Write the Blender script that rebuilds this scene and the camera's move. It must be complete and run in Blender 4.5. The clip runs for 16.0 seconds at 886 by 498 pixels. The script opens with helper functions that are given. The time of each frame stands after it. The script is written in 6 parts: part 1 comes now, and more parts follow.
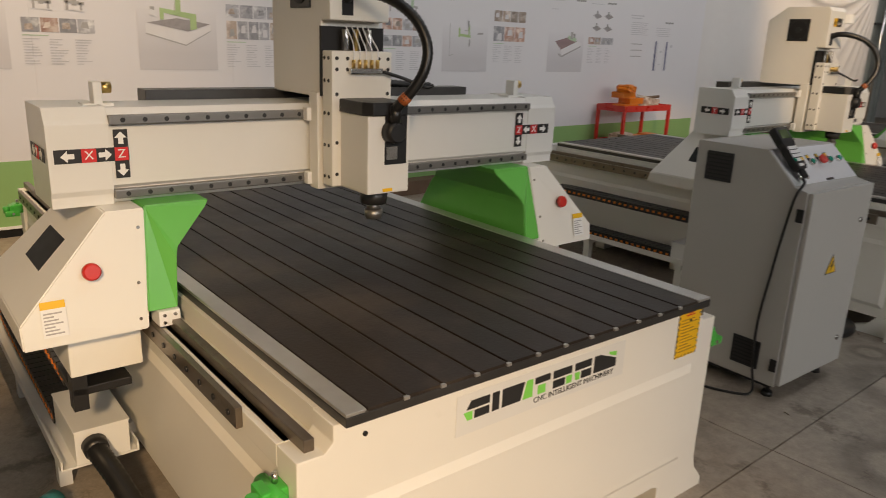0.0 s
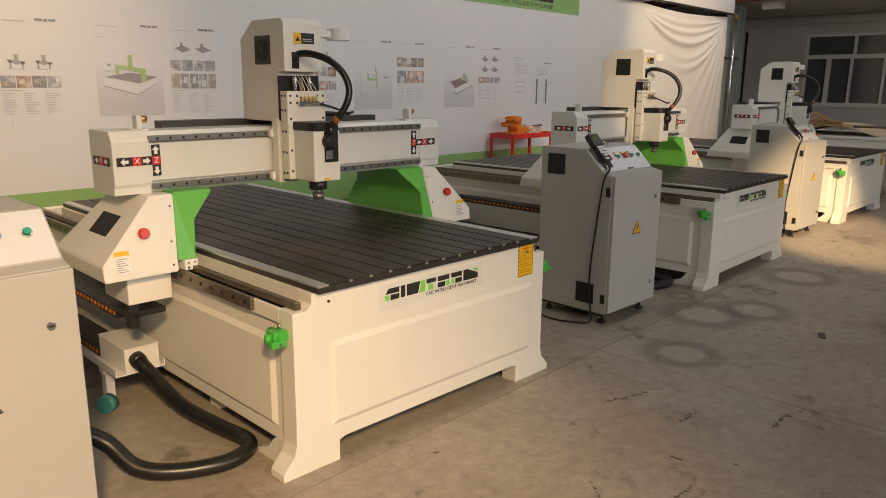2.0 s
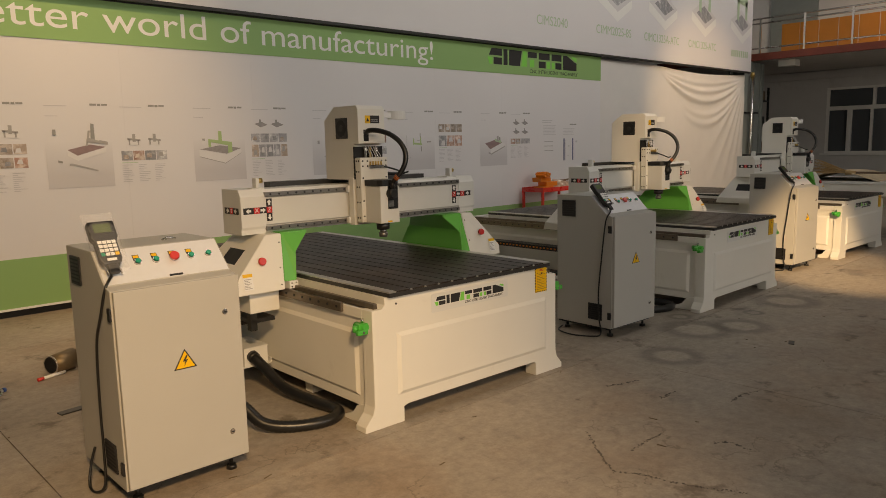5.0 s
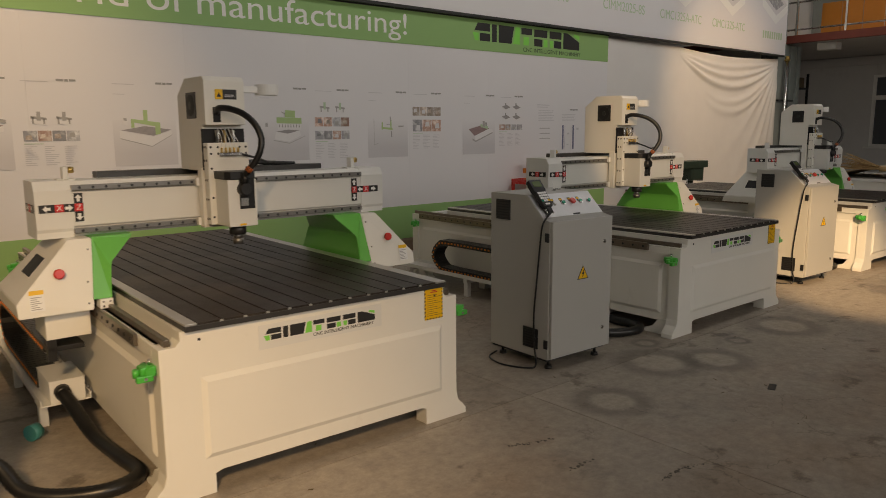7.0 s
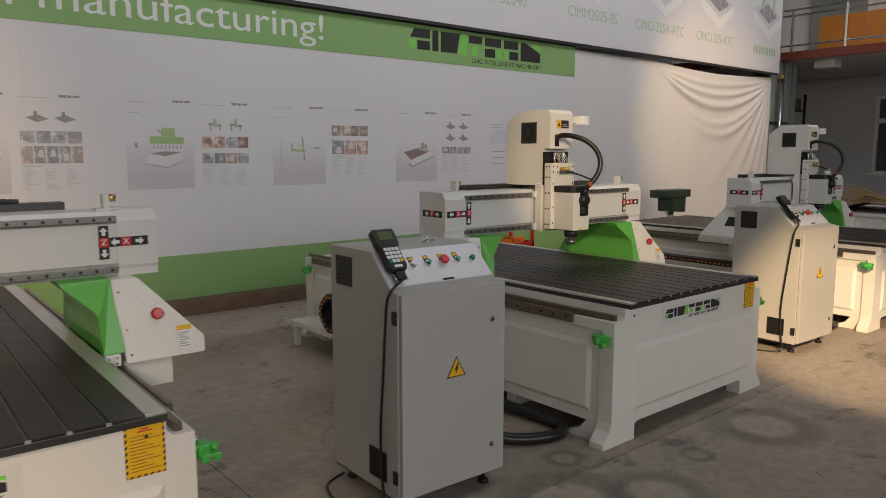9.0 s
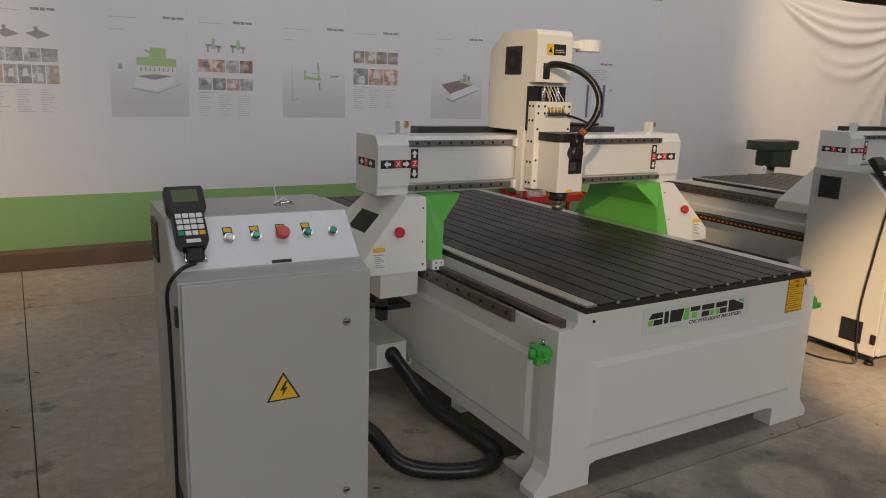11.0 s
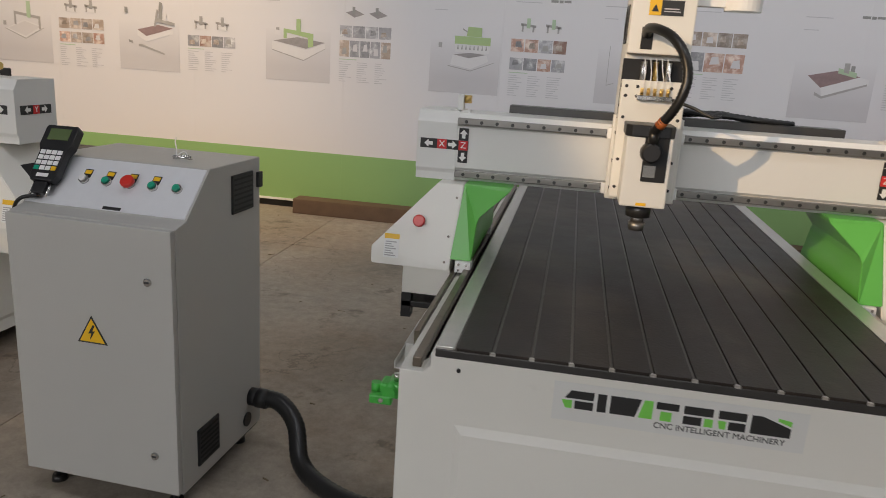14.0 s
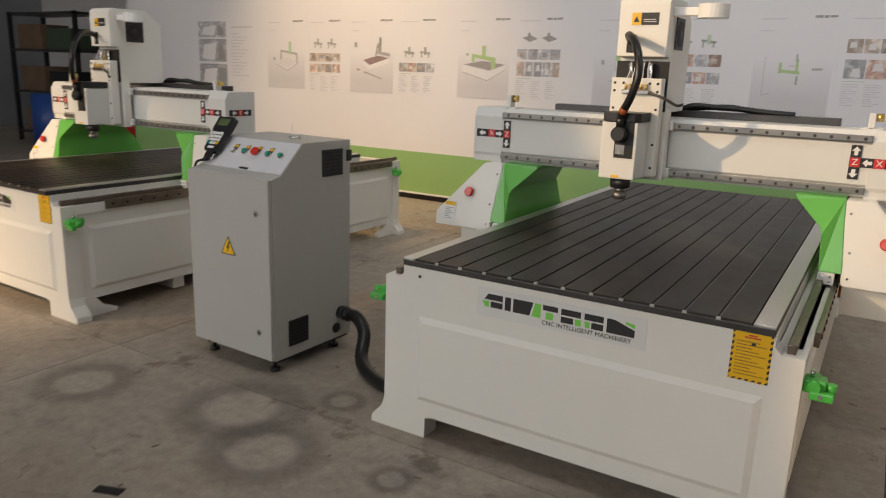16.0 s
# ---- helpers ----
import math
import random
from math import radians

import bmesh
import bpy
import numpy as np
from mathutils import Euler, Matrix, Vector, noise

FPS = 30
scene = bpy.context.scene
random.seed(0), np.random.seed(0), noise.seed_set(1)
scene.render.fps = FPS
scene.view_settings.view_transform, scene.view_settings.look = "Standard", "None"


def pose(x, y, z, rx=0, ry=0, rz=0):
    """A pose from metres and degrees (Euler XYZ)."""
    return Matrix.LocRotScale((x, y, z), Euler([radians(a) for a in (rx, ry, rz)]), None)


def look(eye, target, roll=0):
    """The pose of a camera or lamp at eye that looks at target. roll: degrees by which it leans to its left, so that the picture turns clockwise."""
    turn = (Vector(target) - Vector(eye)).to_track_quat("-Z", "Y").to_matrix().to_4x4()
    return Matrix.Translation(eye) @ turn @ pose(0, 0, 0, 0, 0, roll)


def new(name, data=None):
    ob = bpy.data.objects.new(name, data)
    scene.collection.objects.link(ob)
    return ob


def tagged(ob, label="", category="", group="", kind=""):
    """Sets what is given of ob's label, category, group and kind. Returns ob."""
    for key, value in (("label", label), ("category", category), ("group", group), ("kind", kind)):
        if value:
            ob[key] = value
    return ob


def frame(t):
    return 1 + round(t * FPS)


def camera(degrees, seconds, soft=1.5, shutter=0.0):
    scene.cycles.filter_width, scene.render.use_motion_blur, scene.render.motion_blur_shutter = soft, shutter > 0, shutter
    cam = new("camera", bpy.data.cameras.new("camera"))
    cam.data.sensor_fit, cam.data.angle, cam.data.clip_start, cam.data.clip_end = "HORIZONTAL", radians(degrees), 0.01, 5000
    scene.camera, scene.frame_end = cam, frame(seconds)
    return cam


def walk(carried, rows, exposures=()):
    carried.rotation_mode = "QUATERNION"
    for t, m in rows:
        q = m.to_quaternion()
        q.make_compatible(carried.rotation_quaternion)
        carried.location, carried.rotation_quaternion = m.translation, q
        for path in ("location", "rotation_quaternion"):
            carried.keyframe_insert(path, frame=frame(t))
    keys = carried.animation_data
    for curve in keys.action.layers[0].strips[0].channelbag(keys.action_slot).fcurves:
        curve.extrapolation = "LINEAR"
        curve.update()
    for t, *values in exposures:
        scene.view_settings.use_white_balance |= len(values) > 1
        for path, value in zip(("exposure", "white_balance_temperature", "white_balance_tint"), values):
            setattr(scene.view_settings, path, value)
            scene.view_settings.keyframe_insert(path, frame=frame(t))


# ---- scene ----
cam = camera(62.89, 16.0, soft=0.85, shutter=0.3)
PATH = [
    (0, (1.311, 0.150, 1.487), (2.556, 1.613, 0.931), 2.38),
    (0.5, (1.133, -0.079, 1.512), (2.480, 1.311, 1.008), 2.04),
    (1, (0.971, -0.419, 1.477), (2.264, 1.029, 0.997), 0.16),
    (1.5, (0.735, -0.628, 1.475), (2.136, 0.736, 1.056), 0.87),
    (2, (0.464, -0.822, 1.476), (1.887, 0.513, 1.033), 0.45),
    (2.5, (0.287, -1.013, 1.445), (1.604, 0.413, 0.964), 0.00),
    (3, (0.006, -1.146, 1.448), (1.272, 0.349, 1.043), -0.35),
    (3.5, (-0.220, -1.302, 1.499), (1.072, 0.171, 1.101), -0.48),
    (4, (-0.354, -1.499, 1.475), (0.917, 0.009, 1.143), -0.97),
    (4.5, (-0.439, -1.656, 1.513), (0.933, -0.228, 1.231), -1.39),
    (7, (1.019, -1.492, 1.491), (2.294, 0.015, 1.170), -0.39),
    (7.5, (1.412, -1.329, 1.477), (2.716, 0.152, 1.150), 0.37),
    (8, (1.858, -1.168, 1.494), (3.137, 0.341, 1.197), -0.94),
    (8.5, (2.268, -1.001, 1.501), (3.561, 0.504, 1.251), -0.23),
    (11, (3.969, -0.602, 1.495), (4.967, 1.075, 1.058), 1.85),
    (11.5, (4.282, -0.548, 1.476), (5.105, 1.214, 1.011), 3.07),
    (12, (4.583, -0.504, 1.480), (5.156, 1.357, 1.025), 2.05),
    (12.5, (5.007, -0.549, 1.482), (5.422, 1.343, 0.983), 2.39),
    (13, (5.289, -0.423, 1.512), (5.634, 1.468, 0.960), 5.31),
    (13.5, (5.635, -0.383, 1.494), (5.587, 1.537, 0.938), 5.34),
    (14, (5.986, -0.475, 1.477), (5.664, 1.431, 0.964), 3.75),
    (14.5, (6.315, -0.636, 1.478), (5.848, 1.234, 0.944), 1.52),
    (15, (6.593, -0.737, 1.458), (5.853, 1.053, 0.961), 3.36),
    (15.5, (6.917, -0.836, 1.431), (6.086, 0.935, 1.014), 2.35),
    (16, (7.209, -0.957, 1.441), (6.205, 0.705, 0.965), 1.90),
]
walk(cam, [(t, look(eye, target, roll)) for t, eye, target, roll in PATH],
     exposures=[(0, -0.15, 7250, 14), (2, -0.1, 7600, 14), (3, -0.53, 8050, 14), (3.5, -0.52, 8050, 14), (4.5, -0.54, 8250, 14), (7, -0.62, 8000, 14), (7.5, -0.66, 7850, 14), (8, -0.55, 7400, 14), (8.5, -0.38, 7100, 14), (11, -0.24, 6950, 14), (12.5, 0.02, 6600, 14), (14.5, 0.06, 7050, 14), (16, 0.15, 7300, 14)])

# ---- world and light ----
world = bpy.data.worlds.new("world")
scene.world = world
world.use_nodes = True
sky = world.node_tree.nodes.new("ShaderNodeTexSky")
sky.sky_type, sky.sun_disc = "NISHITA", False
sky.sun_elevation, sky.sun_rotation = radians(35), radians(200)
world.node_tree.links.new(sky.outputs[0], world.node_tree.nodes["Background"].inputs[0])
world.node_tree.nodes["Background"].inputs[1].default_value = 0.04


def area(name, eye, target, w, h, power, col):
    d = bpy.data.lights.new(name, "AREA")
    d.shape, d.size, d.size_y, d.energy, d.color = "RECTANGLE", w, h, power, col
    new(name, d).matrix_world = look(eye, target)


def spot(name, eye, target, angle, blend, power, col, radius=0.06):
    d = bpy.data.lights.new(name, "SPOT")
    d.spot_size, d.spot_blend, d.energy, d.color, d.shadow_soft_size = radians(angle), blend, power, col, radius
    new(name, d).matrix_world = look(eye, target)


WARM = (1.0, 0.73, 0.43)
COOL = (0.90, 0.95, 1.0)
# broad cool fills, added to stand in for daylight; no source in view
area("cool_fill_south", (3.2, -8.6, 3.7), (6.2, 3.0, 0.6), 11.5, 1.8, 430, COOL)
area("cool_wall_wash", (11.0, 0.9, 6.7), (10.6, 5.9, 5.6), 17.0, 1.4, 410, (0.86, 0.92, 1.0))
# warm spots added to make the lit pools; no fixtures hang there
spot("warm_fill_west", (-0.9, -3.5, 3.9), (0.95, 0.80, 0.30), 46, 1.0, 1850, WARM, 0.3)
spot("warm_fill_long", (0.6, -4.0, 4.4), (6.85, 2.36, 1.33), 10.5, 0.6, 2000, WARM, 0.05)
spot("warm_fill_far", (1.0, -4.3, 4.6), (8.12, 1.0, 0.35), 11.5, 0.7, 8800, WARM, 0.05)
spot("warm_fill_east", (12.0, 0.5, 5.2), (14.4, 5.9, 2.0), 42, 0.8, 900, WARM)
spot("warm_fill_back", (1.8, 2.7, 6.3), (1.9, 5.9, 0.45), 56, 1.0, 1120, WARM)
spot("warm_fill_gallery", (15.0, -2.0, 6.0), (22.0, 4.6, 2.0), 46, 0.8, 1500, WARM)


# ---- materials ----
def mat(name, col, rough=0.5, metal=0.0, var=0.08, scale=6.0, bump=0.0, bump_scale=200.0, stain=None, stain_at=0.6, stain_scale=1.5, spec=0.5, trans=0.0, piece=0.0):
    m = bpy.data.materials.new(name)
    m.use_nodes = True
    nt = m.node_tree
    b = nt.nodes["Principled BSDF"]
    b.inputs["Roughness"].default_value, b.inputs["Metallic"].default_value = rough, metal
    b.inputs["Specular IOR Level"].default_value = spec
    b.inputs["Transmission Weight"].default_value = trans
    tc = nt.nodes.new("ShaderNodeTexCoord")
    last = None
    if var > 0:
        n = nt.nodes.new("ShaderNodeTexNoise")
        n.inputs["Scale"].default_value, n.inputs["Detail"].default_value = scale, 6
        nt.links.new(tc.outputs["Object"], n.inputs["Vector"])
        mix = nt.nodes.new("ShaderNodeMix")
        mix.data_type = "RGBA"
        mix.inputs["A"].default_value = (*[c * (1 - var) for c in col], 1)
        mix.inputs["B"].default_value = (*[min(1, c * (1 + var)) for c in col], 1)
        nt.links.new(n.outputs["Fac"], mix.inputs["Factor"])
        last = mix.outputs["Result"]
        rr = nt.nodes.new("ShaderNodeMapRange")
        rr.inputs["To Min"].default_value, rr.inputs["To Max"].default_value = max(0.03, rough - 0.08), min(1, rough + 0.1)
        nt.links.new(n.outputs["Fac"], rr.inputs["Value"])
        nt.links.new(rr.outputs[0], b.inputs["Roughness"])
    if stain:
        n2 = nt.nodes.new("ShaderNodeTexNoise")
        n2.inputs["Scale"].default_value, n2.inputs["Detail"].default_value, n2.inputs["Roughness"].default_value = stain_scale, 9, 0.65
        nt.links.new(tc.outputs["Object"], n2.inputs["Vector"])
        r = nt.nodes.new("ShaderNodeValToRGB")
        r.color_ramp.elements[0].position, r.color_ramp.elements[1].position = stain_at, min(1, stain_at + 0.16)
        nt.links.new(n2.outputs["Fac"], r.inputs[0])
        mx = nt.nodes.new("ShaderNodeMix")
        mx.data_type = "RGBA"
        mx.inputs["A"].default_value = (*col, 1)
        mx.inputs["B"].default_value = (*stain, 1)
        if last:
            nt.links.new(last, mx.inputs["A"])
        nt.links.new(r.outputs[0], mx.inputs["Factor"])
        last = mx.outputs["Result"]
    if piece > 0:
        oi = nt.nodes.new("ShaderNodeObjectInfo")
        hs = nt.nodes.new("ShaderNodeHueSaturation")
        mr = nt.nodes.new("ShaderNodeMapRange")
        mr.inputs["To Min"].default_value, mr.inputs["To Max"].default_value = 1 - piece, 1 + piece
        nt.links.new(oi.outputs["Random"], mr.inputs["Value"])
        nt.links.new(mr.outputs[0], hs.inputs["Value"])
        hs.inputs["Color"].default_value = (*col, 1)
        if last:
            nt.links.new(last, hs.inputs["Color"])
        last = hs.outputs[0]
    if last:
        nt.links.new(last, b.inputs["Base Color"])
    else:
        b.inputs["Base Color"].default_value = (*col, 1)
    if bump > 0:
        nb = nt.nodes.new("ShaderNodeTexNoise")
        nb.inputs["Scale"].default_value, nb.inputs["Detail"].default_value = bump_scale, 4
        nt.links.new(tc.outputs["Object"], nb.inputs["Vector"])
        bp = nt.nodes.new("ShaderNodeBump")
        bp.inputs["Strength"].default_value, bp.inputs["Distance"].default_value = bump, 0.004
        nt.links.new(nb.outputs["Fac"], bp.inputs["Height"])
        nt.links.new(bp.outputs[0], b.inputs["Normal"])
    return m


def concrete():
    """Worn workshop concrete: mottled grey, dark oil stains and pale rubbed rings."""
    m = mat("concrete", (0.35, 0.303, 0.25), 0.6, 0, 0.26, 1.3, 0.4, 60.0, stain=(0.20, 0.18, 0.158), stain_at=0.57, stain_scale=1.5, piece=0.07)
    nt = m.node_tree
    b = nt.nodes["Principled BSDF"]
    src = b.inputs["Base Color"].links[0].from_socket
    tc = nt.nodes["Texture Coordinate"]
    # fine speckle
    n = nt.nodes.new("ShaderNodeTexNoise")
    n.inputs["Scale"].default_value, n.inputs["Detail"].default_value, n.inputs["Roughness"].default_value = 14.0, 12, 0.85
    nt.links.new(tc.outputs["Object"], n.inputs["Vector"])
    mr = nt.nodes.new("ShaderNodeMapRange")
    mr.inputs["From Min"].default_value, mr.inputs["From Max"].default_value = 0.3, 0.7
    mr.inputs["To Min"].default_value, mr.inputs["To Max"].default_value = 0.66, 1.34
    nt.links.new(n.outputs["Fac"], mr.inputs["Value"])
    mul = nt.nodes.new("ShaderNodeMix")
    mul.data_type, mul.blend_type = "RGBA", "MULTIPLY"
    mul.inputs["Factor"].default_value = 1.0
    nt.links.new(src, mul.inputs["A"])
    nt.links.new(mr.outputs[0], mul.inputs["B"])
    last = mul.outputs["Result"]
    n3 = nt.nodes.new("ShaderNodeTexNoise")
    n3.inputs["Scale"].default_value, n3.inputs["Detail"].default_value, n3.inputs["Roughness"].default_value = 0.8, 8, 0.6
    mp = nt.nodes.new("ShaderNodeMapping")
    mp.inputs["Location"].default_value = (7.3, 2.1, 0)
    nt.links.new(tc.outputs["Object"], mp.inputs["Vector"])
    nt.links.new(mp.outputs[0], n3.inputs["Vector"])
    br = nt.nodes.new("ShaderNodeValToRGB")
    br.color_ramp.elements[0].position, br.color_ramp.elements[1].position = 0.48, 0.68
    nt.links.new(n3.outputs["Fac"], br.inputs[0])
    fb = nt.nodes.new("ShaderNodeMath")
    fb.operation = "MULTIPLY"
    fb.inputs[1].default_value = 0.6
    nt.links.new(br.outputs[0], fb.inputs[0])
    bw = nt.nodes.new("ShaderNodeMix")
    bw.data_type, bw.blend_type = "RGBA", "MULTIPLY"
    bw.inputs["B"].default_value = (0.78, 0.62, 0.50, 1)
    nt.links.new(fb.outputs[0], bw.inputs["Factor"])
    nt.links.new(last, bw.inputs["A"])
    last = bw.outputs["Result"]
    # scattered small dark blots
    n4 = nt.nodes.new("ShaderNodeTexNoise")
    n4.inputs["Scale"].default_value, n4.inputs["Detail"].default_value, n4.inputs["Roughness"].default_value = 2.6, 8, 0.66
    nt.links.new(mp.outputs[0], n4.inputs["Vector"])
    bl = nt.nodes.new("ShaderNodeValToRGB")
    bl.color_ramp.elements[0].position, bl.color_ramp.elements[1].position = 0.60, 0.66
    nt.links.new(n4.outputs["Fac"], bl.inputs[0])
    bb = nt.nodes.new("ShaderNodeMix")
    bb.data_type, bb.blend_type = "RGBA", "MULTIPLY"
    bb.inputs["B"].default_value = (0.55, 0.53, 0.51, 1)
    nt.links.new(bl.outputs[0], bb.inputs["Factor"])
    nt.links.new(last, bb.inputs["A"])
    last = bb.outputs["Result"]
    # hairline cracks and scratches, in patches
    for seed, scale, width, at in ((3.0, 0.9, 0.0028, 0.52), (11.0, 2.3, 0.004, 0.56)):
        mc = nt.nodes.new("ShaderNodeMapping")
        mc.inputs["Location"].default_value = (seed, seed * 1.7, 0)
        nt.links.new(tc.outputs["Object"], mc.inputs["Vector"])
        nc = nt.nodes.new("ShaderNodeTexNoise")
        nc.inputs["Scale"].default_value, nc.inputs["Detail"].default_value, nc.inputs["Roughness"].default_value = scale, 7, 0.55
        nt.links.new(mc.outputs[0], nc.inputs["Vector"])
        cp = nt.nodes.new("ShaderNodeMath")
        cp.operation = "COMPARE"
        cp.inputs[1].default_value, cp.inputs[2].default_value = 0.5, width
        nt.links.new(nc.outputs["Fac"], cp.inputs[0])
        nm = nt.nodes.new("ShaderNodeTexNoise")
        nm.inputs["Scale"].default_value, nm.inputs["Detail"].default_value = scale * 0.9, 5
        nt.links.new(mp.outputs[0], nm.inputs["Vector"])
        gt = nt.nodes.new("ShaderNodeMapRange")
        gt.inputs["From Min"].default_value, gt.inputs["From Max"].default_value = at, at + 0.06
        gt.inputs["To Max"].default_value = 0.4
        nt.links.new(nm.outputs["Fac"], gt.inputs["Value"])
        an = nt.nodes.new("ShaderNodeMath")
        an.operation = "MULTIPLY"
        nt.links.new(cp.outputs[0], an.inputs[0])
        nt.links.new(gt.outputs[0], an.inputs[1])
        cm = nt.nodes.new("ShaderNodeMix")
        cm.data_type, cm.blend_type = "RGBA", "MULTIPLY"
        cm.inputs["B"].default_value = (0.35, 0.33, 0.31, 1)
        nt.links.new(an.outputs[0], cm.inputs["Factor"])
        nt.links.new(last, cm.inputs["A"])
        last = cm.outputs["Result"]
    # rings left by round bases
    for x, y, r in ((4.22, 0.84, 0.15), (5.00, 1.06, 0.19), (5.34, 0.85, 0.16), (6.50, 0.94, 0.2), (5.31, 1.37, 0.07), (5.86, 0.97, 0.06)):
        d = nt.nodes.new("ShaderNodeVectorMath")
        d.operation = "DISTANCE"
        nz = nt.nodes.new("ShaderNodeVectorMath")
        nz.operation = "MULTIPLY_ADD"
        nz.inputs[1].default_value, nz.inputs[2].default_value = (0.06, 0.06, 0), (-0.03, -0.03, 0)
        add = nt.nodes.new("ShaderNodeVectorMath")
        nt.links.new(n.outputs["Color"], nz.inputs[0])
        flat = nt.nodes.new("ShaderNodeVectorMath")
        flat.operation = "MULTIPLY"
        flat.inputs[1].default_value = (1, 1, 0)
        nt.links.new(tc.outputs["Object"], flat.inputs[0])
        nt.links.new(flat.outputs[0], add.inputs[0])
        nt.links.new(nz.outputs[0], add.inputs[1])
        nt.links.new(add.outputs[0], d.inputs[0])
        d.inputs[1].default_value = (x, y, 0)
        ramp = nt.nodes.new("ShaderNodeValToRGB")
        e = ramp.color_ramp.elements
        e[0].position, e[0].color = 0.0, (1.12, 1.12, 1.1, 1)
        e[1].position, e[1].color = 1.0, (1, 1, 1, 1)
        for p, v in ((0.58 * r / 0.3, 1.12), (0.8 * r / 0.3, 0.62), (1.05 * r / 0.3, 0.62), (1.45 * r / 0.3, 1.0)):
            k = e.new(p)
            k.color = (v, v, v, 1)
        sc = nt.nodes.new("ShaderNodeMath")
        sc.operation = "MULTIPLY"
        sc.inputs[1].default_value = 1 / 0.36
        nt.links.new(d.outputs["Value"], sc.inputs[0])
        nt.links.new(sc.outputs[0], ramp.inputs[0])
        mu = nt.nodes.new("ShaderNodeMix")
        mu.data_type, mu.blend_type = "RGBA", "MULTIPLY"
        mu.inputs["Factor"].default_value = 0.85
        nt.links.new(last, mu.inputs["A"])
        nt.links.new(ramp.outputs[0], mu.inputs["B"])
        last = mu.outputs["Result"]
    nt.links.new(last, b.inputs["Base Color"])
    return m


M_FLOOR = concrete()
M_JOINT = mat("joint_dirt", (0.10, 0.09, 0.08), 0.9, 0, 0.3, 20)
M_PAINT = mat("cream_enamel", (0.79, 0.775, 0.715), 0.4, 0, 0.04, 3.0, 0.05, 350, stain=(0.70, 0.68, 0.61), stain_at=0.64, stain_scale=4)
M_PLATE = mat("grey_enamel", (0.73, 0.73, 0.70), 0.34, 0, 0.04, 5.0, 0.04, 400)
M_CAB = mat("cabinet_enamel", (0.455, 0.448, 0.42), 0.45, 0, 0.03, 4.0, 0.12, 260)
M_BEVEL = mat("brushed_panel", (0.72, 0.73, 0.75), 0.38, 0.15, 0.05, 30, 0.06, 300)
M_GREEN = mat("green_enamel", (0.12, 0.47, 0.085), 0.32, 0, 0.06, 5, 0.04, 300)
M_BED = mat("dark_pvc", (0.025, 0.0185, 0.0145), 0.44, 0, 0.35, 9, 0.16, 90, stain=(0.062, 0.049, 0.038), stain_at=0.47, stain_scale=2.3, piece=0.2, spec=0.32)
M_ALU = mat("aluminium", (0.62, 0.61, 0.58), 0.34, 0.85, 0.12, 25, 0.05, 120)
M_SLOT = mat("slot_metal", (0.13, 0.12, 0.11), 0.4, 0.7, 0.2, 25)
M_RAIL = mat("oiled_steel", (0.20, 0.165, 0.13), 0.34, 0.75, 0.25, 14, 0.05, 90, stain=(0.10, 0.07, 0.05), stain_at=0.55, stain_scale=9)
M_BRAIL = mat("black_steel", (0.07, 0.068, 0.066), 0.36, 0.6, 0.2, 20)
M_BEAMRAIL = mat("ground_rail_steel", (0.27, 0.26, 0.245), 0.36, 0.8, 0.15, 20)
M_STEEL = mat("bright_steel", (0.66, 0.65, 0.63), 0.22, 1.0, 0.08, 30)
M_BLACK = mat("black_plastic", (0.013, 0.013, 0.014), 0.42, 0, 0.15, 30, 0.05, 250)
M_RUBBER = mat("black_rubber", (0.011, 0.011, 0.011), 0.33, 0, 0.2, 20)
# near-black that paints the shade inside gaps, slots, fan and vent openings
M_DARK = mat("opening_shade_black", (0.006, 0.006, 0.007), 0.6, 0, 0.1, 10)
M_RED = mat("red_plastic", (0.62, 0.035, 0.025), 0.28, 0, 0.06, 10)
M_TEAL = mat("green_button", (0.01, 0.32, 0.20), 0.22, 0, 0.06, 20)
M_CLEAR = mat("white_button", (0.80, 0.80, 0.80), 0.25, 0, 0.05, 20)
M_YELLOW = mat("yellow_label", (0.86, 0.50, 0.015), 0.45, 0, 0.05, 12)
M_WHITE = mat("white_print", (0.82, 0.82, 0.80), 0.5, 0, 0.03, 10)
M_INK = mat("black_ink", (0.02, 0.02, 0.02), 0.5, 0, 0.05, 10)
M_REDINK = mat("red_print", (0.65, 0.03, 0.03), 0.5, 0, 0.05, 10)
M_LGREEN = mat("logo_green", (0.20, 0.68, 0.10), 0.5, 0, 0.05, 10)
M_CLAMP = mat("clamp_green", (0.05, 0.42, 0.06), 0.3, 0, 0.1, 15)
M_BRASS = mat("brass", (0.72, 0.50, 0.18), 0.28, 1.0, 0.1, 20)
M_ORANGE = mat("orange_plastic", (0.80, 0.22, 0.02), 0.4, 0, 0.1, 8)
M_FOIL = mat("banner_vinyl", (0.74, 0.73, 0.745), 0.55, 0, 0.04, 0.8, 0.08, 6)
M_BGREEN = mat("banner_green", (0.26, 0.46, 0.17), 0.55, 0, 0.05, 0.8, 0.05, 6)
M_CLOTH = mat("white_cloth", (0.74, 0.72, 0.70), 0.9, 0, 0.05, 3, 0.15, 300)
M_WOOD = mat("old_timber", (0.15, 0.095, 0.06), 0.75, 0, 0.35, 8, 0.4, 40)
M_PLY = mat("pale_plywood", (0.60, 0.48, 0.32), 0.6, 0, 0.15, 5, 0.1, 50)
M_WALL = mat("white_plaster", (0.62, 0.61, 0.60), 0.85, 0, 0.08, 2, 0.2, 30, stain=(0.50, 0.48, 0.46), stain_at=0.6)
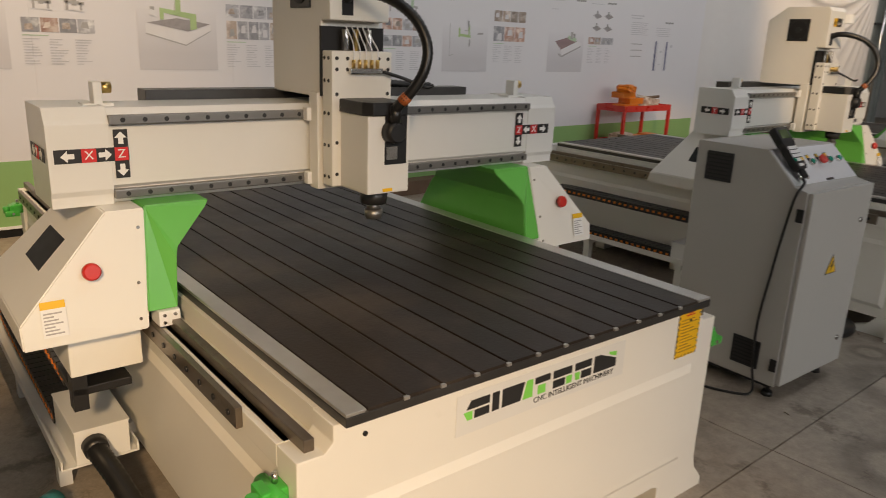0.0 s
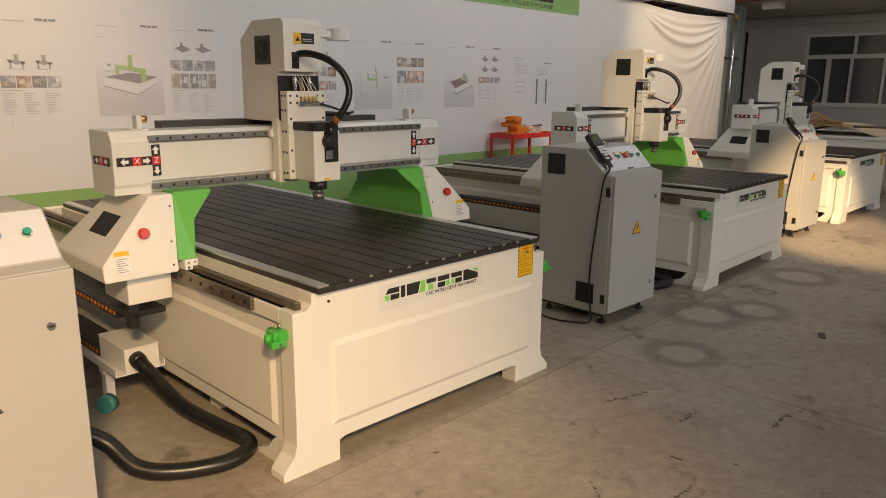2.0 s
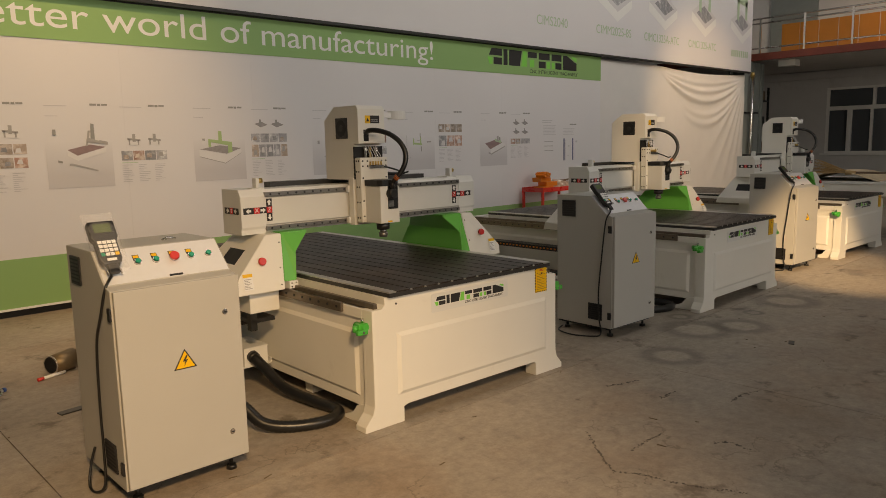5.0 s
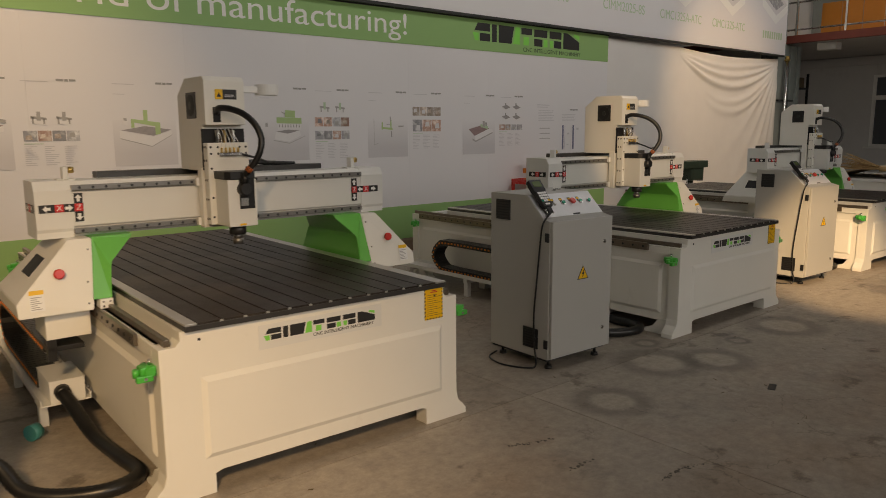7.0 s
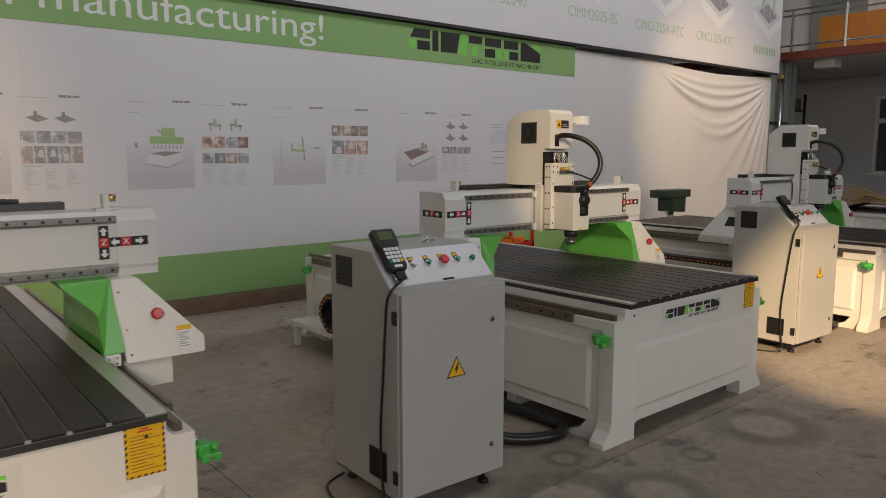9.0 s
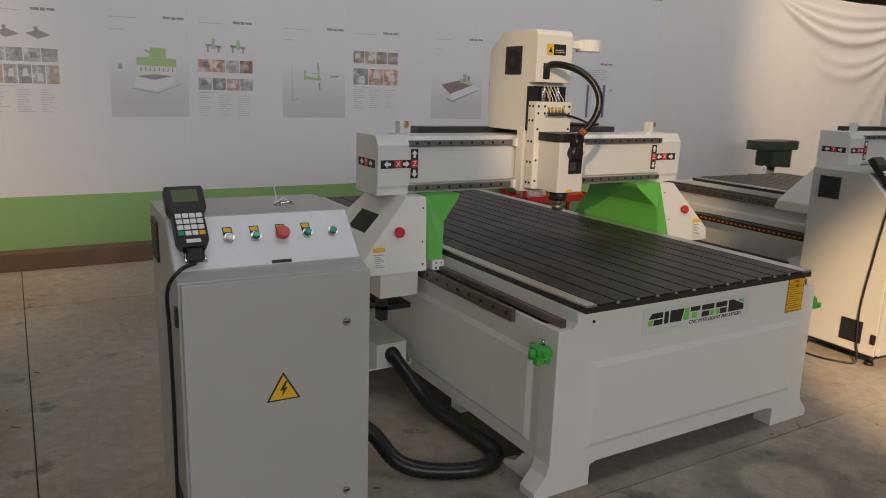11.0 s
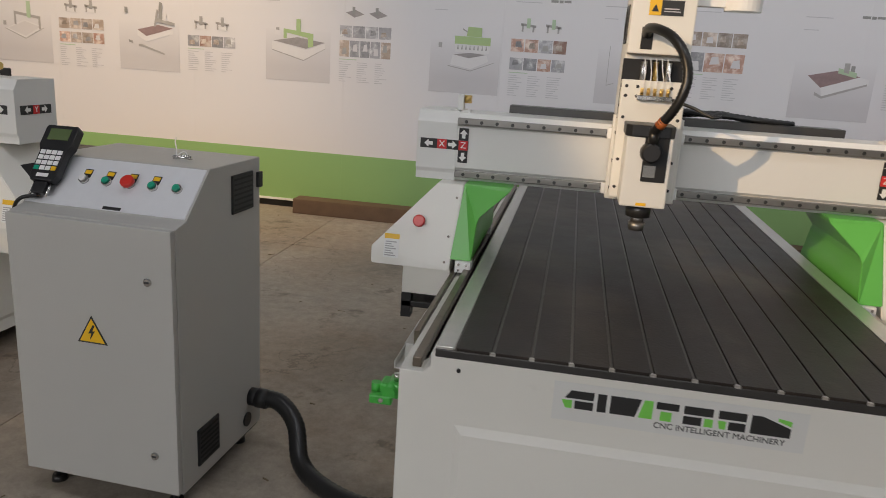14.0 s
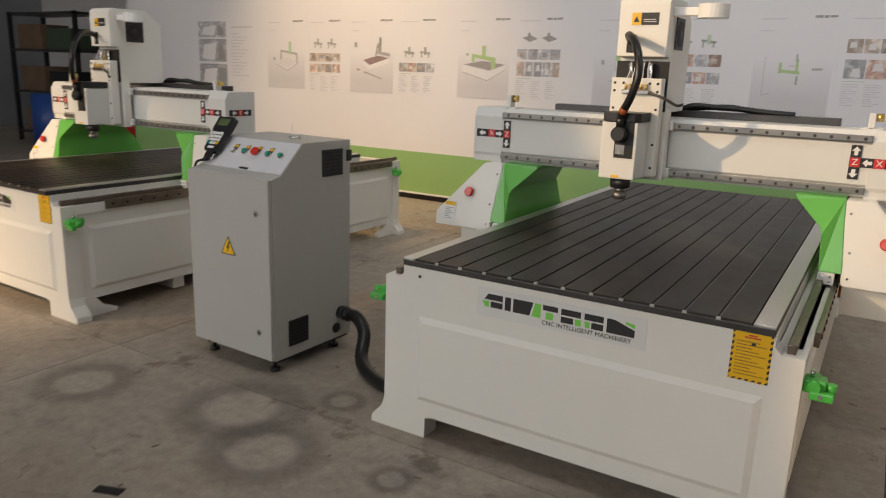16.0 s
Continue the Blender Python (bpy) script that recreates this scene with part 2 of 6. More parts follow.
M_ROOF = mat("roof_sheet", (0.22, 0.23, 0.25), 0.7, 0, 0.15, 2)
M_GREYCOL = mat("column_paint", (0.24, 0.27, 0.26), 0.5, 0, 0.15, 4)
M_RUST = mat("red_oxide", (0.20, 0.045, 0.03), 0.55, 0, 0.2, 6)
M_PANEL = mat("orange_panel", (0.62, 0.22, 0.03), 0.5, 0, 0.12, 3)
M_STRAW = mat("straw", (0.45, 0.30, 0.14), 0.8, 0, 0.3, 20)
M_BLUE = mat("blue_plastic", (0.02, 0.07, 0.28), 0.4, 0, 0.1, 8)
M_GLASS = mat("window_glass", (0.10, 0.11, 0.12), 0.08, 0, 0.0)
M_LABELTYPE = mat("label_brown_type", (0.30, 0.15, 0.02), 0.5, 0, 0.1, 30)
M_TIN = mat("brown_tin", (0.20, 0.15, 0.09), 0.45, 0.6, 0.3, 15)
M_DRILL = mat("machine_green", (0.05, 0.075, 0.045), 0.45, 0, 0.15, 8)
M_BAG = mat("bubble_film", (0.85, 0.85, 0.85), 0.16, 0, 0.0, bump=1.0, bump_scale=110)
M_BAG.node_tree.nodes["Principled BSDF"].inputs["Alpha"].default_value = 0.10
M_BOTTLE = mat("clear_plastic", (0.85, 0.93, 0.97), 0.1, 0, 0.0, trans=0.9)
M_PRINTGREY = mat("print_grey", (0.67, 0.655, 0.665), 0.55, 0, 0.06, 1.5)
M_PRINTTEXT = mat("print_text", (0.56, 0.55, 0.57), 0.55, 0, 0.1, 40)
M_PRINTGREEN = mat("print_pale_green", (0.44, 0.58, 0.40), 0.55, 0, 0.08, 10)
M_LINE = mat("print_line", (0.40, 0.39, 0.38), 0.55, 0, 0.2, 30)
M_PALE = mat("print_pale", (0.74, 0.73, 0.735), 0.55, 0, 0.05, 12)
M_DULLORANGE = mat("dull_orange_plastic", (0.42, 0.11, 0.025), 0.5, 0, 0.15, 20)
M_SMARK = mat("print_mark", (0.31, 0.31, 0.30), 0.55, 0, 0.1, 20)
M_PHOTO = mat("print_photo", (0.36, 0.29, 0.24), 0.5, 0, 0.5, 14, stain=(0.62, 0.55, 0.50), stain_at=0.45, stain_scale=11, piece=0.3)
M_PHOTO2 = mat("print_photo_grey", (0.33, 0.33, 0.35), 0.5, 0, 0.5, 14, stain=(0.62, 0.62, 0.62), stain_at=0.5, stain_scale=13, piece=0.3)


# ---- mesh helpers ----
def finish(name, bm, m):
    bmesh.ops.recalc_face_normals(bm, faces=bm.faces)
    me = bpy.data.meshes.new(name)
    bm.to_mesh(me)
    bm.free()
    me.materials.append(m)
    return me


def part(name, bm, m, parent=None, label=""):
    ob = new(name, finish(name, bm, m))
    ob.parent = parent
    return tagged(ob, label) if label else ob


def thing(name, label, category, m=None, group="", kind=""):
    ob = new(name)
    ob.empty_display_size = 0.1
    if m is not None:
        ob.matrix_basis = m
    return tagged(ob, label, category, group, kind)


def bx(x0, x1, y0, y1, z0, z1, r=0.0, bm=None, seg=2):
    bm2 = bmesh.new()
    bmesh.ops.create_cube(bm2, size=1)
    for v in bm2.verts:
        v.co = Vector((x0 + (v.co.x + .5) * (x1 - x0), y0 + (v.co.y + .5) * (y1 - y0), z0 + (v.co.z + .5) * (z1 - z0)))
    if r > 0:
        bmesh.ops.bevel(bm2, geom=bm2.edges[:], offset=r, segments=seg, affect="EDGES", profile=0.6)
    return join(bm, bm2)


def join(bm, bm2):
    if bm is None:
        return bm2
    me = bpy.data.meshes.new("tmp")
    bm2.to_mesh(me)
    bm2.free()
    bm.from_mesh(me)
    bpy.data.meshes.remove(me)
    return bm


def prism(pts, axis, a0, a1, r=0.0, bm=None):
    """A flat outline drawn out along an axis. x: points are (y, z); y: (x, z); z: (x, y)."""
    bm2 = bmesh.new()
    def at(p, a):
        return {"x": (a, p[0], p[1]), "y": (p[0], a, p[1]), "z": (p[0], p[1], a)}[axis]
    lo = [bm2.verts.new(at(p, a0)) for p in pts]
    hi = [bm2.verts.new(at(p, a1)) for p in pts]
    bm2.faces.new(lo)
    bm2.faces.new(hi[::-1])
    for i in range(len(pts)):
        j = (i + 1) % len(pts)
        bm2.faces.new((lo[i], hi[i], hi[j], lo[j]))
    bmesh.ops.recalc_face_normals(bm2, faces=bm2.faces)
    if r > 0:
        bmesh.ops.bevel(bm2, geom=bm2.edges[:], offset=r, segments=2, affect="EDGES", profile=0.6)
    return join(bm, bm2)


def cyl(p0, p1, r0, r1=None, seg=16, bm=None, r=0.0):
    r1 = r0 if r1 is None else r1
    p0, p1 = Vector(p0), Vector(p1)
    bm2 = bmesh.new()
    bmesh.ops.create_cone(bm2, cap_ends=True, segments=seg, radius1=r0, radius2=r1, depth=(p1 - p0).length)
    if r > 0:
        bmesh.ops.bevel(bm2, geom=[e for e in bm2.edges if len(e.link_faces) == 2 and max(len(f.verts) for f in e.link_faces) > 4], offset=r, segments=2, affect="EDGES")
    q = (p1 - p0).to_track_quat("Z", "Y").to_matrix().to_4x4()
    bmesh.ops.transform(bm2, matrix=Matrix.Translation((p0 + p1) / 2) @ q, verts=bm2.verts)
    for f in bm2.faces:
        f.smooth = len(f.verts) == 4
    return join(bm, bm2)


def spline(pts, n=8):
    pts = [Vector(p) for p in pts]
    out = []
    for i in range(len(pts) - 1):
        a, b, c, d = pts[max(i - 1, 0)], pts[i], pts[i + 1], pts[min(i + 2, len(pts) - 1)]
        for k in range(n):
            t = k / n
            out.append(0.5 * ((2 * b) + (c - a) * t + (2 * a - 5 * b + 4 * c - d) * t * t + (3 * b - a - 3 * c + d) * t ** 3))
    return out + [pts[-1]]


def tube(pts, r, seg=10, n=8, ridges=0.0, bm=None):
    """A round hose along a smooth line; ridges gives the corrugation's depth."""
    path = spline(pts, n)
    bm2 = bmesh.new()
    rings = []
    up = Vector((0.13, 0.21, 0.97))
    for i, p in enumerate(path):
        d = (path[min(i + 1, len(path) - 1)] - path[max(i - 1, 0)]).normalized()
        a = d.cross(up)
        if a.length < 0.05:
            a = d.cross(Vector((1, 0, 0)))
        a.normalize()
        b = d.cross(a)
        rr = r + (ridges if i % 2 else 0)
        rings.append([bm2.verts.new(p + rr * (math.cos(2 * math.pi * k / seg) * a + math.sin(2 * math.pi * k / seg) * b)) for k in range(seg)])
    for i in range(len(rings) - 1):
        for k in range(seg):
            f = bm2.faces.new((rings[i][k], rings[i][(k + 1) % seg], rings[i + 1][(k + 1) % seg], rings[i + 1][k]))
            f.smooth = True
    bm2.faces.new(rings[0][::-1])
    bm2.faces.new(rings[-1])
    return join(bm, bm2)


def raised(u0, u1, w0, w1, axis, at, out, slope=0.022):
    """A pressed panel with sloping borders. axis y: (x, z) outline facing out along y."""
    bm = bmesh.new()
    def p(u, w, d):
        return (u, at + d, w) if axis == "y" else (at + d, u, w)
    lo = [bm.verts.new(p(u, w, 0)) for u, w in ((u0, w0), (u1, w0), (u1, w1), (u0, w1))]
    s = slope
    hi = [bm.verts.new(p(u, w, out)) for u, w in ((u0 + s, w0 + s), (u1 - s, w0 + s), (u1 - s, w1 - s), (u0 + s, w1 - s))]
    bm.faces.new(hi)
    for i in range(4):
        bm.faces.new((lo[i], lo[(i + 1) % 4], hi[(i + 1) % 4], hi[i]))
    bm.faces.new(lo[::-1])
    return bm


def text_mesh(name, words, size, m, matrix, parent=None, align="CENTER", width=None, thick=0.0006):
    cu = bpy.data.curves.new("tmp", "FONT")
    cu.body, cu.size, cu.align_x, cu.align_y, cu.extrude = words, size, align, "CENTER", thick
    tmp = bpy.data.objects.new("tmp", cu)
    scene.collection.objects.link(tmp)
    me = bpy.data.meshes.new_from_object(tmp.evaluated_get(bpy.context.evaluated_depsgraph_get()))
    bpy.data.objects.remove(tmp)
    me.name = name
    me.materials.clear()
    me.materials.append(m)
    ob = new(name, me)
    if width:
        xs = [v.co.x for v in me.vertices]
        k = width / (max(xs) - min(xs))
        for v in me.vertices:
            v.co.x *= k
    ob.parent = parent
    ob.matrix_basis = matrix
    return ob


def poly(pts, m, name, parent, matrix, thick=0.0012, label="", merge=False):
    """Flat printed shapes, outlines in their own x, y plane, laid by matrix: one object an outline, or one part of fine print."""
    first = None
    fine = len(pts) > 12
    for group in ([pts] if merge or fine else [[p] for p in pts]):
        bm = bmesh.new()
        for outline in group:
            prism(outline, "z", 0, thick, bm=bm)
        ob = part(name, bm, m, parent, label)
        ob.matrix_basis = matrix
        if fine and not merge:
            tagged(ob, kind="stuff")
        first = first or ob
    return first


def rect(x0, x1, y0, y1):
    return [(x0, y0), (x1, y0), (x1, y1), (x0, y1)]


# ---- setting: floor slabs, walls, roof ----
floor = part("floor", bx(-9, 24, -9, 9, -0.20, -0.012), M_JOINT)
tagged(floor, "dirt-filled bed under the concrete floor slabs", "floor", kind="structure")
XS = [-9.0, -6.5, -2.96, 0.49, 3.94, 7.39, 10.84, 14.29, 17.7, 21.0, 24.0]
YS = [-9.0, -5.6, -2.2, 1.21, 4.66, 9.0]
for i in range(len(XS) - 1):
    for j in range(len(YS) - 1):
        g = 0.0028
        bm = bx(XS[i] + g, XS[i + 1] - g, YS[j] + g, YS[j + 1] - g, -0.08, 0.0)
        part("slab", bm, M_FLOOR, floor)


def plain(name, x0, x1, y0, y1, z0, z1, m, label, cat="wall"):
    return tagged(part(name, bx(x0, x1, y0, y1, z0, z1), m), label, cat, kind="structure")


plain("wall_north", -9, 24, 8.6, 8.8, 0, 7.2, M_WALL, "dim plastered wall behind the banner")
plain("wall_west", -9.2, -9, -9, 8.8, 0, 7.2, M_ROOF, "dark sheet-metal end wall of the hall")
# unseen camera-side wall, added to close the hall; open where the fill enters
plain("unseen_south_wall", -9, 24, -9.2, -9, 0, 2.8, M_WALL, "unseen plastered wall added below the light opening")
plain("unseen_south_lintel", -9, 24, -9.2, -9, 5.6, 7.2, M_WALL, "unseen plastered wall added above the light opening")
# unseen roof slab, added to shut the sky out of the hall
tagged(part("ceiling", bx(-9.2, 24.2, -9.2, 8.8, 7.2, 7.35), M_ROOF), "unseen dark roof slab added to close the hall", "ceiling", kind="structure")

WY = 5.93
# printed banner wall: white vinyl over a green foot band, on a white batten
banner = thing("banner_wall", "white vinyl banner wall with a green foot band and printed posters", "banner", kind="structure")
sheets = [-2.35, -0.3, 1.05, 2.45, 3.9, 5.3, 6.75, 8.15, 9.4, 10.79]
for a, b in zip(sheets[:-1], sheets[1:]):
    me = bx(a + 0.0003, b - 0.0003, WY, WY + 0.05, 0.545, 3.0)
    part("vinyl_sheet", me, M_FOIL, banner)
    part("foot_band", bx(a + 0.0003, b - 0.0003, WY - 0.003, WY + 0.047, 0.085, 0.545), M_BGREEN, banner, "green lower band of the banner")
part("foot_batten", bx(-2.35, 10.79, WY - 0.012, WY + 0.03, 0.065, 0.085), M_WHITE, banner, "thin white batten")
# near-black strip puts the shade of the gap below the batten into colour
part("foot_shade_strip", bx(-2.35, 10.79, WY + 0.02, WY + 0.05, 0.0, 0.065), M_DARK, banner, "near-black strip painted as the shade under the banner")
part("title_band", bx(-2.35, 10.79, WY - 0.006, WY - 0.001, 2.57, 2.975), M_BGREEN, banner, "green title band with white lettering")
part("title_edge", bx(-2.35, 10.79, WY - 0.02, WY, 2.975, 2.99), M_INK, banner, "thin black edge strip")
text_mesh("lettering", "better world of manufacturing!", 0.36, M_WHITE, pose(3.90, WY - 0.0068, 2.79, 90), banner, width=5.66)


def logo(parent, m, w, h, m_dark):
    """The maker's mark as a row of plain angular bars in black and green."""
    k = w / 7.0
    def s(pts):
        return [(x * k, z * h) for x, z in pts]
    dark = [s([(0.28, 1), (1.0, 1), (1.0, 0.56), (0.1, 0.56)]), s(rect(0.42, 1.0, 0, 0.44)), s(rect(1.12, 1.4, 0, 1)), s([(1.52, 1), (2.46, 1), (2.3, 0), (1.52, 0)]),
            s(rect(2.92, 3.6, 0.62, 1)), s(rect(3.75, 4.62, 0.56, 1)), s(rect(3.75, 4.3, 0, 0.44)), s(rect(4.78, 5.6, 0.56, 1)), s(rect(5.1, 5.6, 0, 0.44)), s([(5.74, 1), (6.05, 1), (6.9, 0.5), (6.9, 0), (5.74, 0)])]
    lit = [s([(0, 0.44), (0.34, 0.44), (0.34, 0), (0.14, 0)]), s([(2.55, 1), (2.82, 1), (2.82, 0), (2.4, 0)]), s(rect(3.06, 3.4, 0, 0.5)), s(rect(4.38, 4.64, 0, 0.44)),
           s([(4.78, 0.44), (5.02, 0.44), (5.02, 0), (4.84, 0)]), s([(6.5, 1), (6.9, 0.9), (6.9, 0.62), (6.5, 0.85)])]
    poly(dark, m_dark, "mark_bar", parent, m)
    poly(lit, M_LGREEN, "mark_accent", parent, m)


logo(banner, pose(7.84, WY - 0.0066, 2.70, 90), 2.26, 0.235, M_INK)
text_mesh("small_type", "CNC INTELLIGENT MACHINERY", 0.08, M_INK, pose(9.46, WY - 0.0066, 2.635, 90), banner, width=1.27)

# the upper hoarding
hoarding = thing("hoarding", "large white printed hoarding above the banner with pictures of machines", "hoarding", kind="structure")
part("hoarding_sheet", bx(-2.35, 16.7, WY - 0.09, WY - 0.04, 3.02, 6.6), M_FOIL, hoarding)
part("hoarding_edge", bx(-2.35, 16.7, WY - 0.085, WY - 0.045, 2.985, 3.02), M_INK, hoarding, "dark lower edge")
for k, (x, words) in enumerate(((9.30, "CIMS2040"), (11.07, "CIMM2025-8S"), (12.72, "CIMC1325A-ATC"), (14.35, "CIMC1325-ATC"), (16.1, ""))):
    y = WY - 0.0925
    if words:
        text_mesh("caption", words, 0.21, M_PRINTGREEN, pose(x, y, 3.43, 90), hoarding, width=0.1 * len(words))
    else:
        poly([rect(-0.42 + 0.095 * j, -0.36 + 0.095 * j, -0.07, 0.07) for j in range(9)], M_PRINTGREEN, "caption_bar", hoarding, pose(x, y, 3.38, 90))
    if k >= 1:
        m = pose(x, y, 3.83, 90)
        poly([[(-0.5, 0.25), (0.1, -0.05), (0.55, 0.2), (0.0, 0.5)]], M_PRINTGREY, "printed_machine", hoarding, m)
        poly([[(-0.5, 0.25), (0.1, -0.05), (0.1, -0.22), (-0.5, 0.08)], [(0.1, -0.05), (0.55, 0.2), (0.55, 0.05), (0.1, -0.22)]], M_WHITE, "printed_machine_side", hoarding, m @ pose(0, 0, 0.0013))
        poly([[(-0.3, 0.24), (0.08, 0.05), (0.4, 0.2), (0.02, 0.4)]], M_PHOTO2, "printed_machine_bed", hoarding, m @ pose(0, 0, 0.0015))
        poly([[(-0.2, 0.3), (-0.1, 0.25), (-0.1, 0.75), (-0.2, 0.8)], [(0.2, 0.32), (0.3, 0.3), (0.3, 0.7), (0.2, 0.72)], [(-0.2, 0.66), (0.3, 0.58), (0.3, 0.74), (-0.2, 0.82)]], M_PRINTGREEN if k > 2 else M_PRINTGREY, "printed_machine_gantry", hoarding, m @ pose(0, 0, 0.003))


def print_ground():
    """Printed studio backdrop: pale grey at the foot that fades to white."""
    m = mat("print_ground", (0.60, 0.585, 0.60), 0.55, 0, 0.05, 1.5)
    nt = m.node_tree
    bs = nt.nodes["Principled BSDF"]
    src = bs.inputs["Base Color"].links[0].from_socket
    sep = nt.nodes.new("ShaderNodeSeparateXYZ")
    nt.links.new(nt.nodes["Texture Coordinate"].outputs["Object"], sep.inputs[0])
    mr = nt.nodes.new("ShaderNodeMapRange")
    mr.inputs["From Min"].default_value, mr.inputs["From Max"].default_value = 1.30, 1.62
    nt.links.new(sep.outputs["Y"], mr.inputs["Value"])
    mx = nt.nodes.new("ShaderNodeMix")
    mx.data_type = "RGBA"
    mx.inputs["B"].default_value = (0.735, 0.725, 0.74, 1)
    nt.links.new(mr.outputs[0], mx.inputs["Factor"])
    nt.links.new(src, mx.inputs["A"])
    nt.links.new(mx.outputs["Result"], bs.inputs["Base Color"])
    return m


M_GROUND = print_ground()
M_PHOTORED = mat("print_photo_red", (0.40, 0.24, 0.19), 0.5, 0, 0.5, 14, stain=(0.66, 0.56, 0.50), stain_at=0.45, stain_scale=12, piece=0.35)
M_REDBED = mat("print_bed_red", (0.30, 0.21, 0.21), 0.55, 0, 0.25, 25)
M_GREYBED = mat("print_bed_grey", (0.33, 0.31, 0.31), 0.55, 0, 0.25, 30)
M_LEAF = mat("print_green", (0.40, 0.55, 0.26), 0.55, 0, 0.08, 10)

